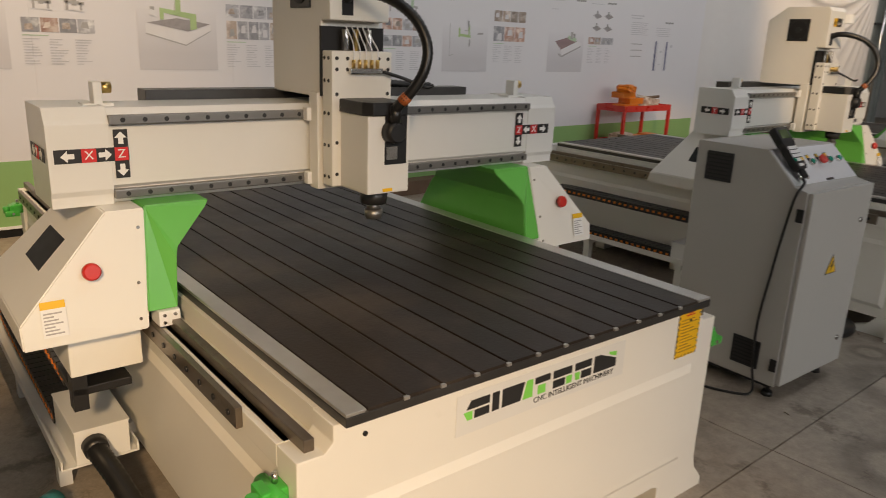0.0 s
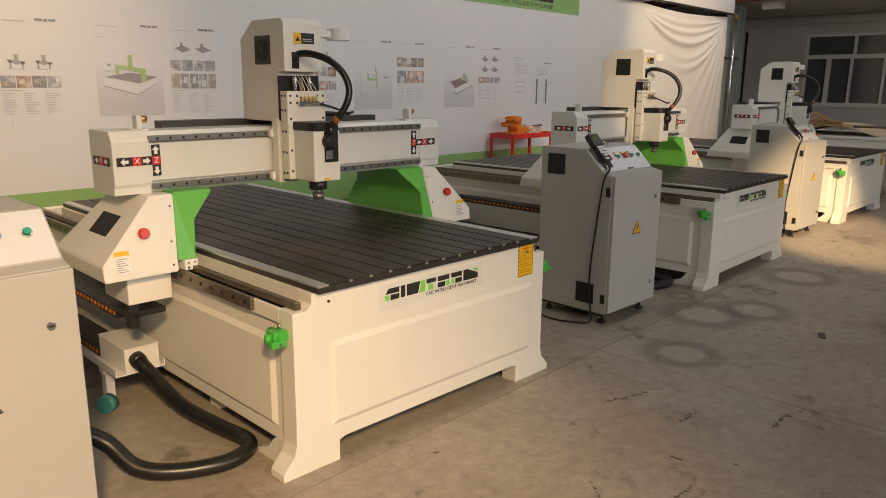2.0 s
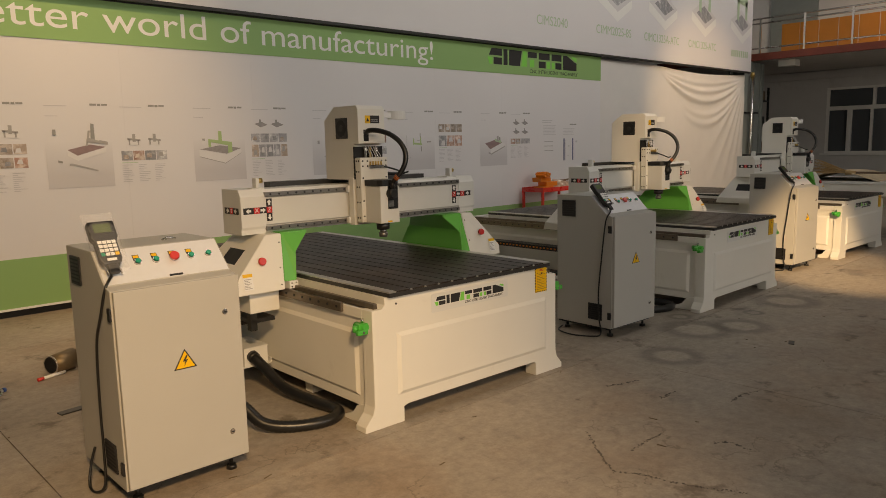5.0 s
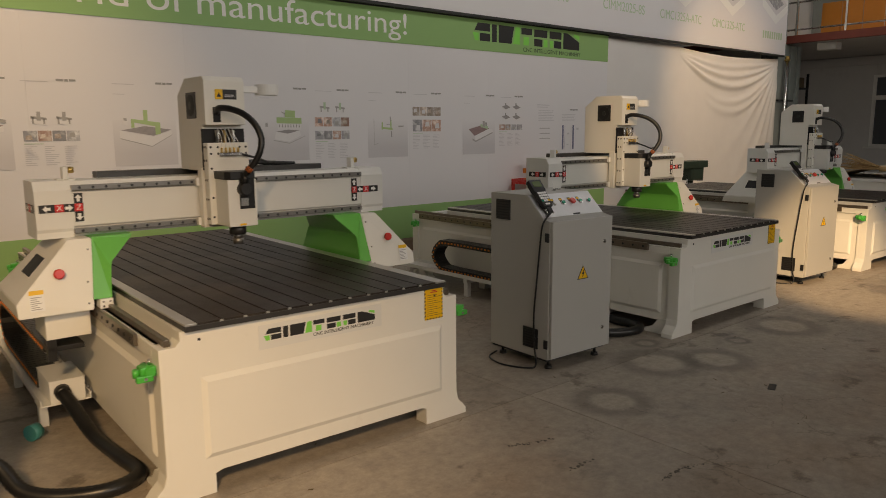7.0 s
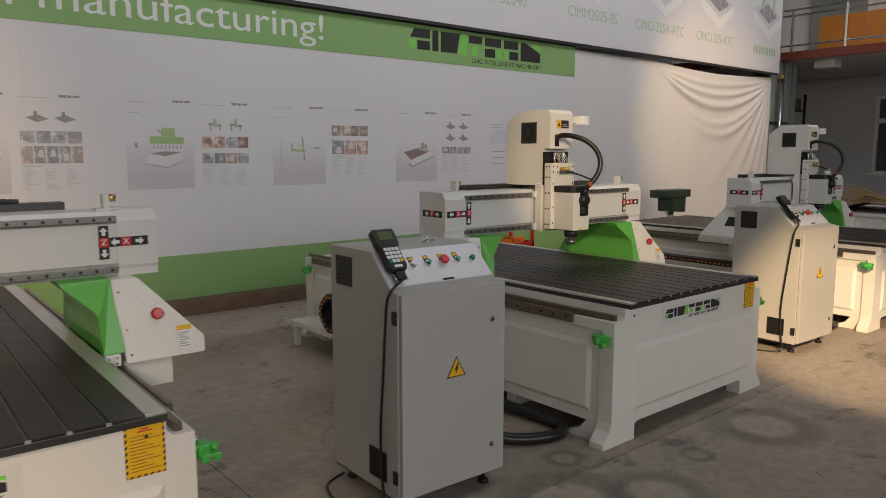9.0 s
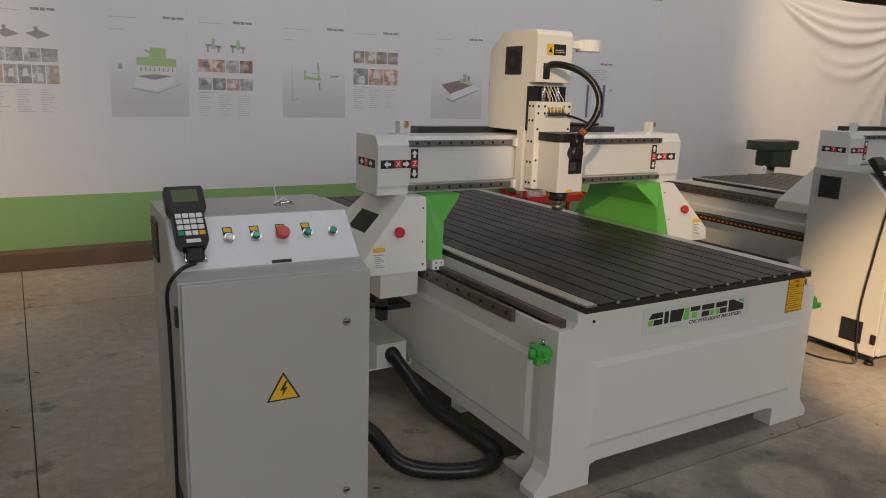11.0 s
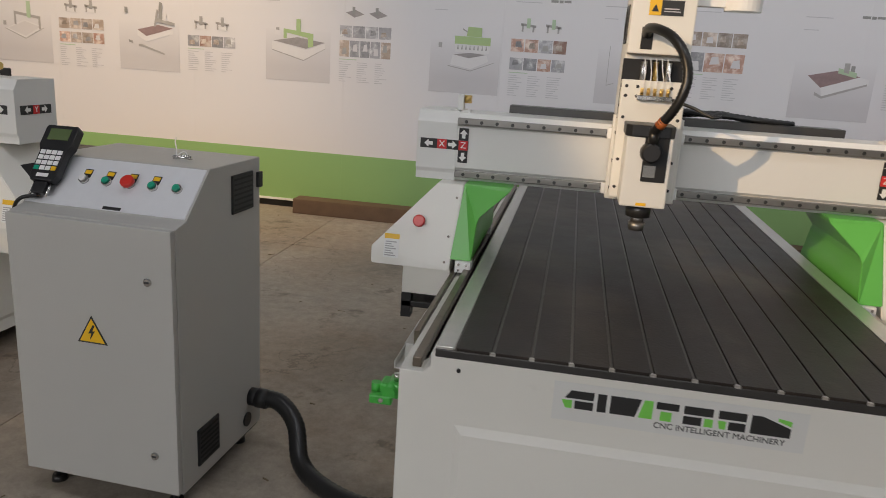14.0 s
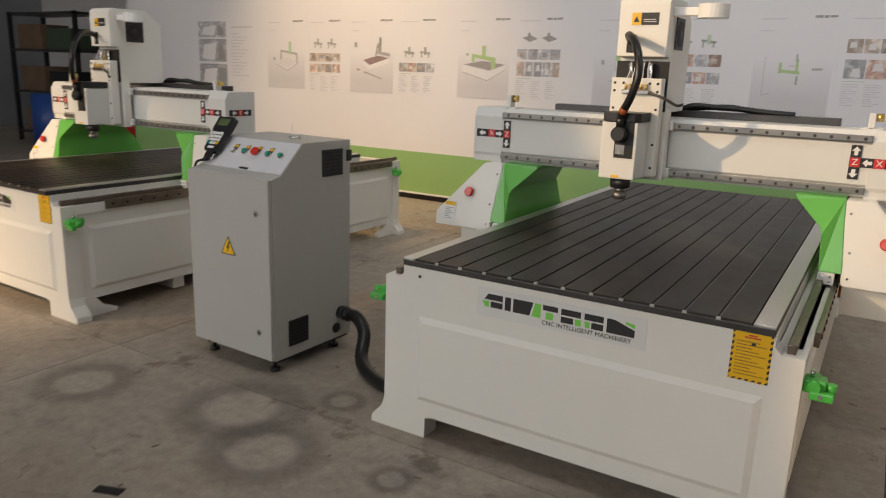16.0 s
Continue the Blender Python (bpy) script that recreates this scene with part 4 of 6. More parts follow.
def axis_plates(parent, u, y, z, right=False, side=None):
    """Black strips with white arrows and red squares that name the axes."""
    if side is None:
        m = pose(u, y, z, 90)
        k = -1 if right else 1
        strip = sorted((-0.172 * k, 0.02 * k))
        plate = poly([rect(strip[0], strip[1], -0.019, 0.019), rect(-0.019, 0.019, 0.0192, 0.068), rect(-0.019, 0.019, -0.068, -0.0192)], M_INK, "axis_plate", parent, m, label="black axis plate with white arrows and red squares", merge=True)
        poly([rect(-0.018, 0.018, -0.0185, 0.0185), rect(min(-0.104 * k, -0.066 * k), max(-0.104 * k, -0.066 * k), -0.0185, 0.0185)], M_REDINK, "red_square", plate, pose(0, 0, 0.0013))
        poly([arrow(0, 0.045, (0, 1)), arrow(0, -0.045, (0, -1)), arrow(-0.043 * k, 0, (k, 0)), arrow(-0.139 * k, 0, (-k, 0))], M_WHITE, "arrow", plate, pose(0, 0, 0.0013))
        text_mesh("letter_z", "Z", 0.034, M_WHITE, pose(0, 0, 0.0032), plate)
        text_mesh("letter_x", "X", 0.034, M_WHITE, pose(-0.085 * k, 0, 0.0032), plate)
    else:
        m = pose(u, y, z, 90, 0, -90 if side < 0 else 90)
        plate = poly([rect(-0.09, 0.09, -0.019, 0.019)], M_INK, "axis_plate", parent, m, label="black axis plate with white arrows and red square")
        poly([rect(-0.018, 0.018, -0.0185, 0.0185)], M_REDINK, "red_square", plate, pose(0, 0, 0.0013))
        poly([arrow(0.05, 0, (1, 0)), arrow(-0.05, 0, (-1, 0))], M_WHITE, "arrow", plate, pose(0, 0, 0.0013))
        text_mesh("letter_y", "Y", 0.034, M_WHITE, pose(0, 0, 0.0032), plate)


def chain_links(pts, w, parent):
    """A cable chain of black links with orange studs along a line of (y, z) points, w wide along x."""
    path = spline([(0, a, b) for a, b in pts], 6)
    # even steps
    dist = [0.0]
    for a, b in zip(path[:-1], path[1:]):
        dist.append(dist[-1] + (b - a).length)
    step, total = 0.045, dist[-1]
    links, studs = bmesh.new(), bmesh.new()
    n = int(total / step)
    for k in range(n):
        s = (k + 0.5) * step
        i = max(j for j in range(len(dist)) if dist[j] <= s)
        i = min(i, len(path) - 2)
        f = (s - dist[i]) / max(1e-6, dist[i + 1] - dist[i])
        p, d = path[i].lerp(path[i + 1], f), (path[i + 1] - path[i]).normalized()
        ang = math.atan2(d.z, d.y)
        m = Matrix.Translation(p) @ Matrix.Rotation(ang, 4, "X")
        b2 = bx(0, w, -step * 0.44, step * 0.44, -0.022, 0.022)
        bmesh.ops.transform(b2, matrix=m, verts=b2.verts)
        join(links, b2)
        for x in (-0.003, w - 0.003):
            b3 = bx(x, x + 0.006, -step * 0.22, step * 0.22, -0.007, 0.007)
            bmesh.ops.transform(b3, matrix=m, verts=b3.verts)
            join(studs, b3)
    ch = part("cable_chain", links, M_BLACK, parent, "black plastic cable chain")
    tagged(part("stud", studs, M_ORANGE, ch, "orange chain studs"), kind="stuff")
    return ch


def router(x, y, head, label, turn=0.0, gantry=0.0):
    W, L, F = 1.31, 2.67, 3.12   # table width and length, frame length
    R = thing("cnc_router", label, "cnc router", pose(x, y, 0, 0, 0, turn), group="row of routers")
    # bed frame: end plates, side plates, shoulders
    prof = [(-0.165, 0), (0.10, 0), (0.10, 0.085), (0.13, 0.095), (1.18, 0.095), (1.21, 0.085), (1.21, 0), (1.475, 0), (1.475, 0.03), (1.455, 0.055), (1.425, 0.085), (1.412, 0.13), (1.41, 0.20),
            (1.41, 0.655), (1.345, 0.655), (1.325, 0.675), (1.325, 0.714), (-0.015, 0.714), (-0.015, 0.675), (-0.035, 0.655), (-0.10, 0.655), (-0.10, 0.20), (-0.102, 0.13), (-0.115, 0.085), (-0.145, 0.055), (-0.165, 0.03)]
    part("front_frame", prism(prof, "y", 0.010, 0.10, 0.003), M_PAINT, R)
    part("rear_frame", prism([p for p in prof if p[1] <= 0.655], "y", F - 0.10, F - 0.01, 0.003), M_PAINT, R)
    part("end_plate", bx(-0.012, 1.322, L - 0.06, L - 0.005, 0.40, 0.714), M_PAINT, R, "plate under the table's rear edge")
    part("front_panel", raised(0.06, 1.31, 0.16, 0.512, "y", 0.010, -0.013), M_PAINT, R, "pressed panel on the frame's end")
    part("rear_panel", raised(0.06, 1.31, 0.16, 0.512, "y", F - 0.010, 0.013), M_PAINT, R)
    for nm, u0, s in (("side_frame", -0.085, -1), ("side_frame", 1.395, 1)):
        a, b = (u0, u0 + 0.05) if s < 0 else (u0 - 0.05, u0)
        part(nm, bx(a, b, 0.10, F - 0.10, 0.10, 0.655, 0.003), M_PAINT, R)
        part("side_panel", raised(0.16, F - 0.16, 0.155, 0.53, "x", u0, 0.014 * s), M_PAINT, R, "pressed panel on the frame's side")
        c, d = (-0.10, -0.015) if s < 0 else (1.325, 1.41)
        part("shoulder", bx(c, d, 0.101, F - 0.101, 0.60, 0.655, 0.003), M_PAINT, R, "ledge that carries the guide rail")
        e = -0.07 if s < 0 else 1.355
        part("guide_rail", bx(e, e + 0.025, 0.035, F - 0.01, 0.655, 0.685, 0.003), M_RAIL, R, "oiled steel guide rail")
        f = -0.118 if s < 0 else 1.411
        rk = part("gear_rack", bx(f, f + 0.017, 0.27, F - 0.14, 0.615, 0.668, 0.002), M_RAIL, R, "oiled steel gear rack")
        first = part("bolt", cyl((-0.0025, 0, 0), (0.0025, 0, 0), 0.008, seg=8), M_BLACK, rk)
        first.location = (f - 0.0015 if s < 0 else f + 0.0185, 0.31, 0.642)
        for k in range(1, 30):
            b2 = new("bolt", first.data)
            b2.parent, b2.location = rk, (first.location.x, 0.31 + 0.09 * k, 0.642)
        part("riser", bx(*((-0.012, 0.03) if s < 0 else (1.28, 1.322)), 0.101, L - 0.061, 0.64, 0.714), M_PAINT, R)
        g = prism([(0.102, 0), (0.30, 0), (0.30, 0.02), (0.22, 0.05), (0.18, 0.10), (0.102, 0.12)], "x", *((-0.099, -0.04) if s < 0 else (1.35, 1.409)))
        part("foot_web", g, M_PAINT, R)
        h = prism([(F - 0.102, 0), (F - 0.30, 0), (F - 0.30, 0.02), (F - 0.22, 0.05), (F - 0.18, 0.10), (F - 0.102, 0.12)], "x", *((-0.099, -0.04) if s < 0 else (1.35, 1.409)))
        part("foot_web", h, M_PAINT, R)
        for v in (0.07, F - 0.09):
            o = -1 if s < 0 else 1
            e = -0.10 if s < 0 else 1.41
            cl = bx(min(e, e + 0.062 * o), max(e, e + 0.062 * o), v - 0.028, v + 0.03, 0.545, 0.588, 0.007)
            cyl((e + 0.03 * o, v - 0.05, 0.572), (e + 0.03 * o, v + 0.045, 0.572), 0.018, bm=cl, seg=14)
            bx(min(e + 0.02 * o, e + 0.085 * o), max(e + 0.02 * o, e + 0.085 * o), v - 0.052, v - 0.026, 0.535, 0.562, 0.006, bm=cl)
            cyl((e + 0.075 * o, v - 0.01, 0.55), (e + 0.075 * o, v - 0.01, 0.582), 0.014, bm=cl, seg=12)
            clamp = part("stop_bracket", cl, M_CLAMP, R, "green cast stop bracket")
            part("bolt", cyl((e + 0.02 * o, v, 0.588), (e + 0.02 * o, v, 0.612), 0.007, seg=8), M_STEEL, clamp)
            part("bolt_head", cyl((e + 0.05 * o, v - 0.055, 0.549), (e + 0.05 * o, v - 0.05, 0.549), 0.007, seg=8), M_STEEL, clamp)
    # unseen baffles, added to keep the floor under the bed dark
    for v in (0.75, 1.45, 2.1):
        part("bed_baffle", bx(-0.03, 1.34, v, v + 0.08, 0.012, 0.62), M_PAINT, R, "unseen baffle inside the bed frame that blocks light beneath it")
    # table: aluminium frame, slots and dark planks
    part("table_frame", bx(0, W + 0.012, -0.016, L, 0.7145, 0.737, 0.002), M_BRAIL, R, "dark ribbed table extrusion")
    for a, b in ((0.0005, 0.05), (W - 0.05, W + 0.0115)):
        part("table_edge", bx(a, b, -0.014, L - 0.002, 0.737, 0.7455, 0.0015), M_ALU, R, "bright aluminium edge strip")
    pitch = (W - 0.10) / 12
    for k in range(12):
        a = 0.05 + pitch * k
        part("plank", bx(a + 0.0045, a + pitch - 0.0045, -0.014, L - 0.002, 0.737, 0.7453, 0.001), M_BED, R)
        part("slot", bx(a - 0.0035, a + 0.0035, -0.015, L, 0.736, 0.7405), M_SLOT, R, "clamping slot")
        if k:
            part("slot_mouth", bx(a - 0.007, a + 0.007, -0.019, -0.01, 0.7375, 0.7448), M_ALU, R, "bright mouth of a slot")
    for u in (0.062, 1.265):
        part("face_screw", cyl((u, 0.0105, 0.672), (u, 0.0065, 0.672), 0.006, seg=10), M_BLACK, R)
    # prints on the front
    logo_plate = poly([rect(0, 0.627, 0, 0.108)], M_PLATE, "mark_plate", R, pose(0.316, 0.0098, 0.574, 90), label="pale maker's plate")
    logo(logo_plate, pose(0.022, 0.037, 0.0014), 0.575, 0.05, M_INK)
    text_mesh("small_type", "CNC INTELLIGENT MACHINERY", 0.022, M_INK, pose(0.42, 0.022, 0.002), logo_plate, width=0.32)
    lab = poly([rect(0, 0.115, 0, 0.18)], M_INK, "warning_label", R, pose(1.203, 0.0098, 0.552, 90), label="yellow warning label with black hatched border")
    poly([rect(0.007, 0.108, 0.007, 0.173)], M_YELLOW, "label_field", lab, pose(0, 0, 0.0013))
    hatch = [[(0.0 + 0.019 * i, 0.0), (0.009 + 0.019 * i, 0.0), (0.014 + 0.019 * i, 0.007), (0.005 + 0.019 * i, 0.007)] for i in range(6)]
    hatch += [[(0, 0.006 + 0.019 * i), (0.007, 0.010 + 0.019 * i), (0.007, 0.019 + 0.019 * i), (0, 0.015 + 0.019 * i)] for i in range(9)]
    hatch += [[(0.108, 0.006 + 0.019 * i), (0.115, 0.010 + 0.019 * i), (0.115, 0.019 + 0.019 * i), (0.108, 0.015 + 0.019 * i)] for i in range(9)]
    poly(hatch, M_YELLOW, "label_hatch", lab, pose(0, 0, 0.0014))
    poly([rect(0.014, 0.10 - 0.02 * ((i * 7) % 3), 0.02 + 0.0105 * i, 0.0222 + 0.0105 * i) for i in range(11)], M_LABELTYPE, "label_type", lab, pose(0, 0, 0.0026))
    poly([rect(0.045, 0.07, 0.145, 0.149), rect(0.035, 0.08, 0.138, 0.142)], M_REDINK, "label_type_red", lab, pose(0, 0, 0.0027))
    bed_parts = set(R.children)
    # gantry beam
    f, bk = 1.076, 1.31
    prof = [(f + 0.02, 1.003), (f + 0.012, 1.012), (f + 0.012, 1.045), (f, 1.055), (f, 1.215), (f + 0.012, 1.223), (f + 0.012, 1.25), (f + 0.026, 1.268), (bk - 0.01, 1.268), (bk, 1.258), (bk, 1.013), (bk - 0.01, 1.003)]
    part("beam", prism(prof, "x", -0.155, 1.465), M_PLATE, R, "pale grey enamelled gantry beam")
    for u0, u1 in ((-0.315, -0.155), (1.465, 1.625)):
        part("beam_end", prism([(f + 0.006, 1.0), (f + 0.006, 1.03), (f - 0.003, 1.045), (f - 0.003, 1.228), (f + 0.006, 1.24), (f + 0.024, 1.272), (bk + .004, 1.272), (bk + .004, 1.0)], "x", u0, u1, 0.002), M_PLATE, R, "beam end casing")
    axis_plates(R, -0.128, f - 0.0032, 1.143)
    axis_plates(R, 1.415, f - 0.0032, 1.143, right=True)
    axis_plates(R, -0.3165, 1.19, 1.143, side=-1)
    axis_plates(R, 1.6265, 1.19, 1.143, side=1)
    for z in (1.017, 1.224):
        rail = part("beam_rail", bx(-0.155, 1.465, f - 0.012, f + 0.013, z, z + 0.026, 0.003), M_BEAMRAIL, R, "dark linear guide rail with bolt holes")
        first = part("bolt", cyl((0, -0.0009, 0), (0, 0.0009, 0), 0.007, seg=8), M_INK, rail)
        first.location = (-0.12, f - 0.0119, z + 0.013)
        for k in range(1, 27):
            b2 = new("bolt", first.data)
            b2.parent, b2.location = rail, (-0.12 + 0.06 * k, f - 0.0119, z + 0.013)
    part("chain_tray", bx(0.02, 1.33, bk + 0.005, bk + 0.09, 1.255, 1.298, 0.003), M_BRAIL, R, "dark tray on the beam's back")
    yb = bk + 0.045
    ch = tube([(head + 0.20, yb, 1.300), (head + 0.26, yb, 1.322), (head + 0.36, yb + 0.01, 1.318), (head + 0.47, yb, 1.316), (head + 0.58, yb - 0.01, 1.308), (head + 0.70, yb, 1.302)], 0.012, seg=10, n=10, ridges=0.002)
    tube([(head + 0.20, yb + 0.02, 1.300), (head + 0.29, yb + 0.02, 1.312), (head + 0.42, yb + 0.025, 1.322), (head + 0.52, yb + 0.02, 1.308), (head + 0.64, yb + 0.02, 1.302)], 0.011, seg=10, n=10, ridges=0.002, bm=ch)
    part("beam_hose", ch, M_RUBBER, R, "black ribbed hoses lying on the tray")
    for u, s in ((-0.15, 1), (1.46, -1)):
        br = bx(u - 0.022, u + 0.002, 1.14, 1.19, 1.268, 1.335, 0.004)
        bx(u - 0.05, u + 0.03, 1.14, 1.2, 1.268, 1.276, bm=br)
        st = part("end_stop", br, M_PLATE, R, "small stop bracket")
        part("plug", cyl((u + 0.003, 1.165, 1.318), (u + 0.03, 1.165, 1.318), 0.016, seg=12), M_BRASS, st, "yellow sensor plug")
    # legs: green side plates with cream motor casings, mirrored
    def mir(pts, s):
        return pts if s > 0 else [(W - a, b) for a, b in pts]
    for s in (1, -1):
        gp = bmesh.new()
        # front outline at the leg's fore edge, swept back and wider at the foot
        fore = [(-0.10, 1.005), (0.085, 1.005), (0.075, 0.985), (-0.028, 0.885), (-0.035, 0.86), (-0.046, 0.715), (-0.128, 0.715)]
        fv = [1.0, 1.0, 1.0, 0.955, 0.945, 0.93, 0.93]
        bv = [1.36, 1.36, 1.37, 1.52, 1.55, 1.66, 1.66]
        pts = mir(fore, s)
        lo = [gp.verts.new((p[0], v, p[1])) for p, v in zip(pts, fv)]
        hi = [gp.verts.new((p[0], v, p[1])) for p, v in zip(pts, bv)]
        gp.faces.new(lo)
        gp.faces.new(hi[::-1])
        for i in range(len(pts)):
            j = (i + 1) % len(pts)
            gp.faces.new((lo[i], hi[i], hi[j], lo[j]))
        bmesh.ops.recalc_face_normals(gp, faces=gp.faces)
        bmesh.ops.bevel(gp, geom=gp.edges[:], offset=0.003, segments=2, affect="EDGES")
        part("leg", gp, M_GREEN, R, "bright green enamelled gantry leg")
        cs = bmesh.new()
        out = mir([(-0.205, 1.0), (-0.102, 1.0), (-0.13, 0.668), (-0.445, 0.668), (-0.447, 0.735)], s)
        fv, bv = [0.995, 0.995, 0.925, 0.925, 0.935], [1.38, 1.38, 1.52, 1.52, 1.50]
        lo = [cs.verts.new((p[0], v, p[1])) for p, v in zip(out, fv)]
        hi = [cs.verts.new((p[0], v, p[1])) for p, v in zip(out, bv)]
        cs.faces.new(lo)
        cs.faces.new(hi[::-1])
        for i in range(5):
            cs.faces.new((lo[i], hi[i], hi[(i + 1) % 5], lo[(i + 1) % 5]))
        bmesh.ops.recalc_face_normals(cs, faces=cs.faces)
        bmesh.ops.bevel(cs, geom=cs.edges[:], offset=0.004, segments=2, affect="EDGES")
        casing = part("motor_casing", cs, M_PAINT, R, "cream enamelled motor casing")
        # dark window in the sloping top
        wb = bx(-0.055, 0.055, -0.095, 0.095, -0.004, 0.0015, 0.001)
        mid = Vector((-0.325, 1.2, 0.8675))
        ang = math.degrees(math.atan2(0.265, 0.242))
        wn = part("casing_window", wb, M_DARK, casing, "dark window in the casing's slope")
        wn.matrix_basis = pose(mid.x, mid.y, mid.z, 0, -ang, 0) if s > 0 else pose(W - mid.x, mid.y, mid.z, 0, ang, 0)
        c = -0.262 if s > 0 else W + 0.262
        lean = math.degrees(math.atan2(0.07, 0.332))
        stop = part("emergency_stop", cyl((0, 0, 0), (0, 0, 0.018), 0.017, seg=20), M_BLACK, casing)
        stop.matrix_basis = pose(c, 0.966, 0.848, 90 - lean + 0, 0, 0)
        part("stop_cap", cyl((0, 0, 0.014), (0, 0, 0.032), 0.025, 0.022, seg=24, r=0.003), M_RED, stop, "red mushroom button")
        tag = poly([rect(-0.03, 0.03, -0.045, 0.03)], M_WHITE, "casing_label", casing, pose(-0.365 if s > 0 else W + 0.365, 0.9340, 0.741, 90 - lean), label="white and yellow warning sticker")
        poly([rect(-0.03, 0.03, 0.03, 0.05)], M_YELLOW, "label_head", tag, Matrix())
        poly([rect(-0.025, 0.02 - 0.01 * (i % 3), -0.038 + 0.009 * i, -0.034 + 0.009 * i) for i in range(7)], M_LINE, "label_type", tag, pose(0, 0, 0.0013))
        blk = bx(*((-0.105, -0.045) if s > 0 else (W + 0.045, W + 0.105)), 0.915, 0.99, 0.668, 0.714, 0.003)
        carriage = part("rail_carriage", blk, M_WHITE, R, "pale carriage block on the rail")
        for du in (0.015, 0.045):
            for dz in (0.012, 0.034):
                q = (-0.105 + du) if s > 0 else (W + 0.105 - du)
                part("bolt", cyl((q, 0.915, 0.668 + dz), (q, 0.911, 0.668 + dz), 0.005, seg=8), M_STEEL, carriage)
        part("rail_carriage", bx(*((-0.105, -0.045) if s > 0 else (W + 0.045, W + 0.105)), 1.55, 1.63, 0.668, 0.714, 0.003), M_WHITE, R)
        part("drive_box", bx(*((-0.33, -0.135) if s > 0 else (W + 0.135, W + 0.33)), 1.0, 1.26, 0.535, 0.668, 0.004), M_PAINT, R, "cream box under the casing")
        part("drive_gear", cyl((-0.122 if s > 0 else W + 0.122, 1.13, 0.60), (-0.135 if s > 0 else W + 0.135, 1.13, 0.60), 0.03), M_ORANGE, R)
        sc = bmesh.new()
        for px, pz in ((-0.15, 0.70), (-0.143, 0.80), (-0.125, 0.95)):
            v = 0.925 + (pz - 0.668) * 0.07 / 0.332
            q = px if s > 0 else W - px
            cyl((q, v, pz), (q, v - 0.003, pz), 0.005, seg=8, bm=sc)
        tagged(part("screw_row", sc, M_STEEL, casing), kind="stuff")
    # spindle head
    H = head
    box = [(0.945, 1.53), (0.945, 1.752), (0.965, 1.775), (1.215, 1.775), (1.335, 1.69), (1.335, 1.295), (1.0, 1.295), (1.0, 1.53)]
    hood = part("head_hood", prism(box, "x", H, H + 0.215, 0.004), M_PAINT, R, "cream enamelled head hood")
    # slot and open recess: their inner shade is painted as near-black plates
    part("cable_slot_shade", bx(H + 0.042, H + 0.082, 0.9435, 0.946, 1.545, 1.62, 0.001), M_DARK, hood, "near-black plate painted as the shaded cable slot")
    part("hood_shade_plate", bx(H - 0.006, H + 0.221, 0.985, 0.9995, 1.30, 1.512), M_DARK, hood, "near-black plate painted as the shade behind the screws")
    for s in (-1, 1):
        ax = H - 0.0015 if s < 0 else H + 0.2165
        fan = part("fan_grille", bx(ax - 0.004, ax + 0.004, 1.062, 1.195, 1.565, 1.70, 0.003), M_BLACK, hood, "black square fan grille")
        part("fan_ring", cyl((ax + s * 0.004, 1.128, 1.632), (ax + s * 0.006, 1.128, 1.632), 0.055, seg=24), M_DARK, fan)
        part("fan_hub", cyl((ax + s * 0.006, 1.128, 1.632), (ax + s * 0.008, 1.128, 1.632), 0.02, seg=16), M_BLACK, fan)
    hl = poly([rect(0, 0.115, 0, 0.05)], M_INK, "hood_label", hood, pose(H + 0.057, 0.9445, 1.66, 90), label="yellow and black warning label")
    poly([rect(0, 0.04, 0, 0.05)], M_YELLOW, "label_field", hl, pose(0, 0, 0.0013))
    poly([[(0.008, 0.012), (0.032, 0.012), (0.02, 0.036)]], M_INK, "label_sign", hl, pose(0, 0, 0.0026))
    poly([rect(0.05, 0.10, 0.02, 0.024), rect(0.05, 0.105, 0.012, 0.015)], M_PRINTTEXT, "label_type", hl, pose(0, 0, 0.0013))
    port = bx(H + 0.2, H + 0.33, 1.0, 1.03, 1.70, 1.735, 0.004)
    for k in range(24):
        a0, a1 = 2 * math.pi * k / 24, 2 * math.pi * (k + 1) / 24
        prism([(H + 0.375 + r * math.cos(a), 1.015 + r * math.sin(a)) for r, a in ((0.062, a0), (0.062, a1), (0.056, a1), (0.056, a0))], "z", 1.69, 1.745, bm=port)
    bmesh.ops.remove_doubles(port, verts=port.verts, dist=0.0004)
    part("hose_ring", port, M_WHITE, R, "pale ring holder for a dust hose")
    for du in (0.065, 0.15):
        part("guide_rod", cyl((H + du, 0.965, 1.30), (H + du, 0.965, 1.505), 0.012, seg=12), M_STEEL, R)
    part("lead_screw", cyl((H + 0.107, 0.97, 1.30), (H + 0.107, 0.97, 1.505), 0.009, seg=12), M_BRASS, R)
    back = part("carriage_plate", bx(H - 0.015, H + 0.235, 1.0, 1.055, 1.0, 1.31, 0.004), M_PAINT, R, "cream carriage plate on the beam")
    for u in (H - 0.03, H + 0.205):
        for z in (1.01, 1.218):
            part("rail_block", bx(u, u + 0.045, 1.04, 1.068, z, z + 0.042, 0.004), M_WHITE, R, "pale sliding block")
    sl = bx(H - 0.005, H + 0.215, 0.925, 0.985, 1.02, 1.44, 0.005)
    slide = part("slide_plate", sl, M_PAINT, R, "cream slide plate with bolt holes")
    bt = bmesh.new()
    for u in (0.012, 0.05, 0.165, 0.2):
        for z in (1.418, 1.385, 1.31, 1.16, 1.06):
            if 0.03 < u < 0.18 and z < 1.38:
                continue
            cyl((H + u, 0.9255, z), (H + u, 0.9235, z), 0.006, seg=10, bm=bt)
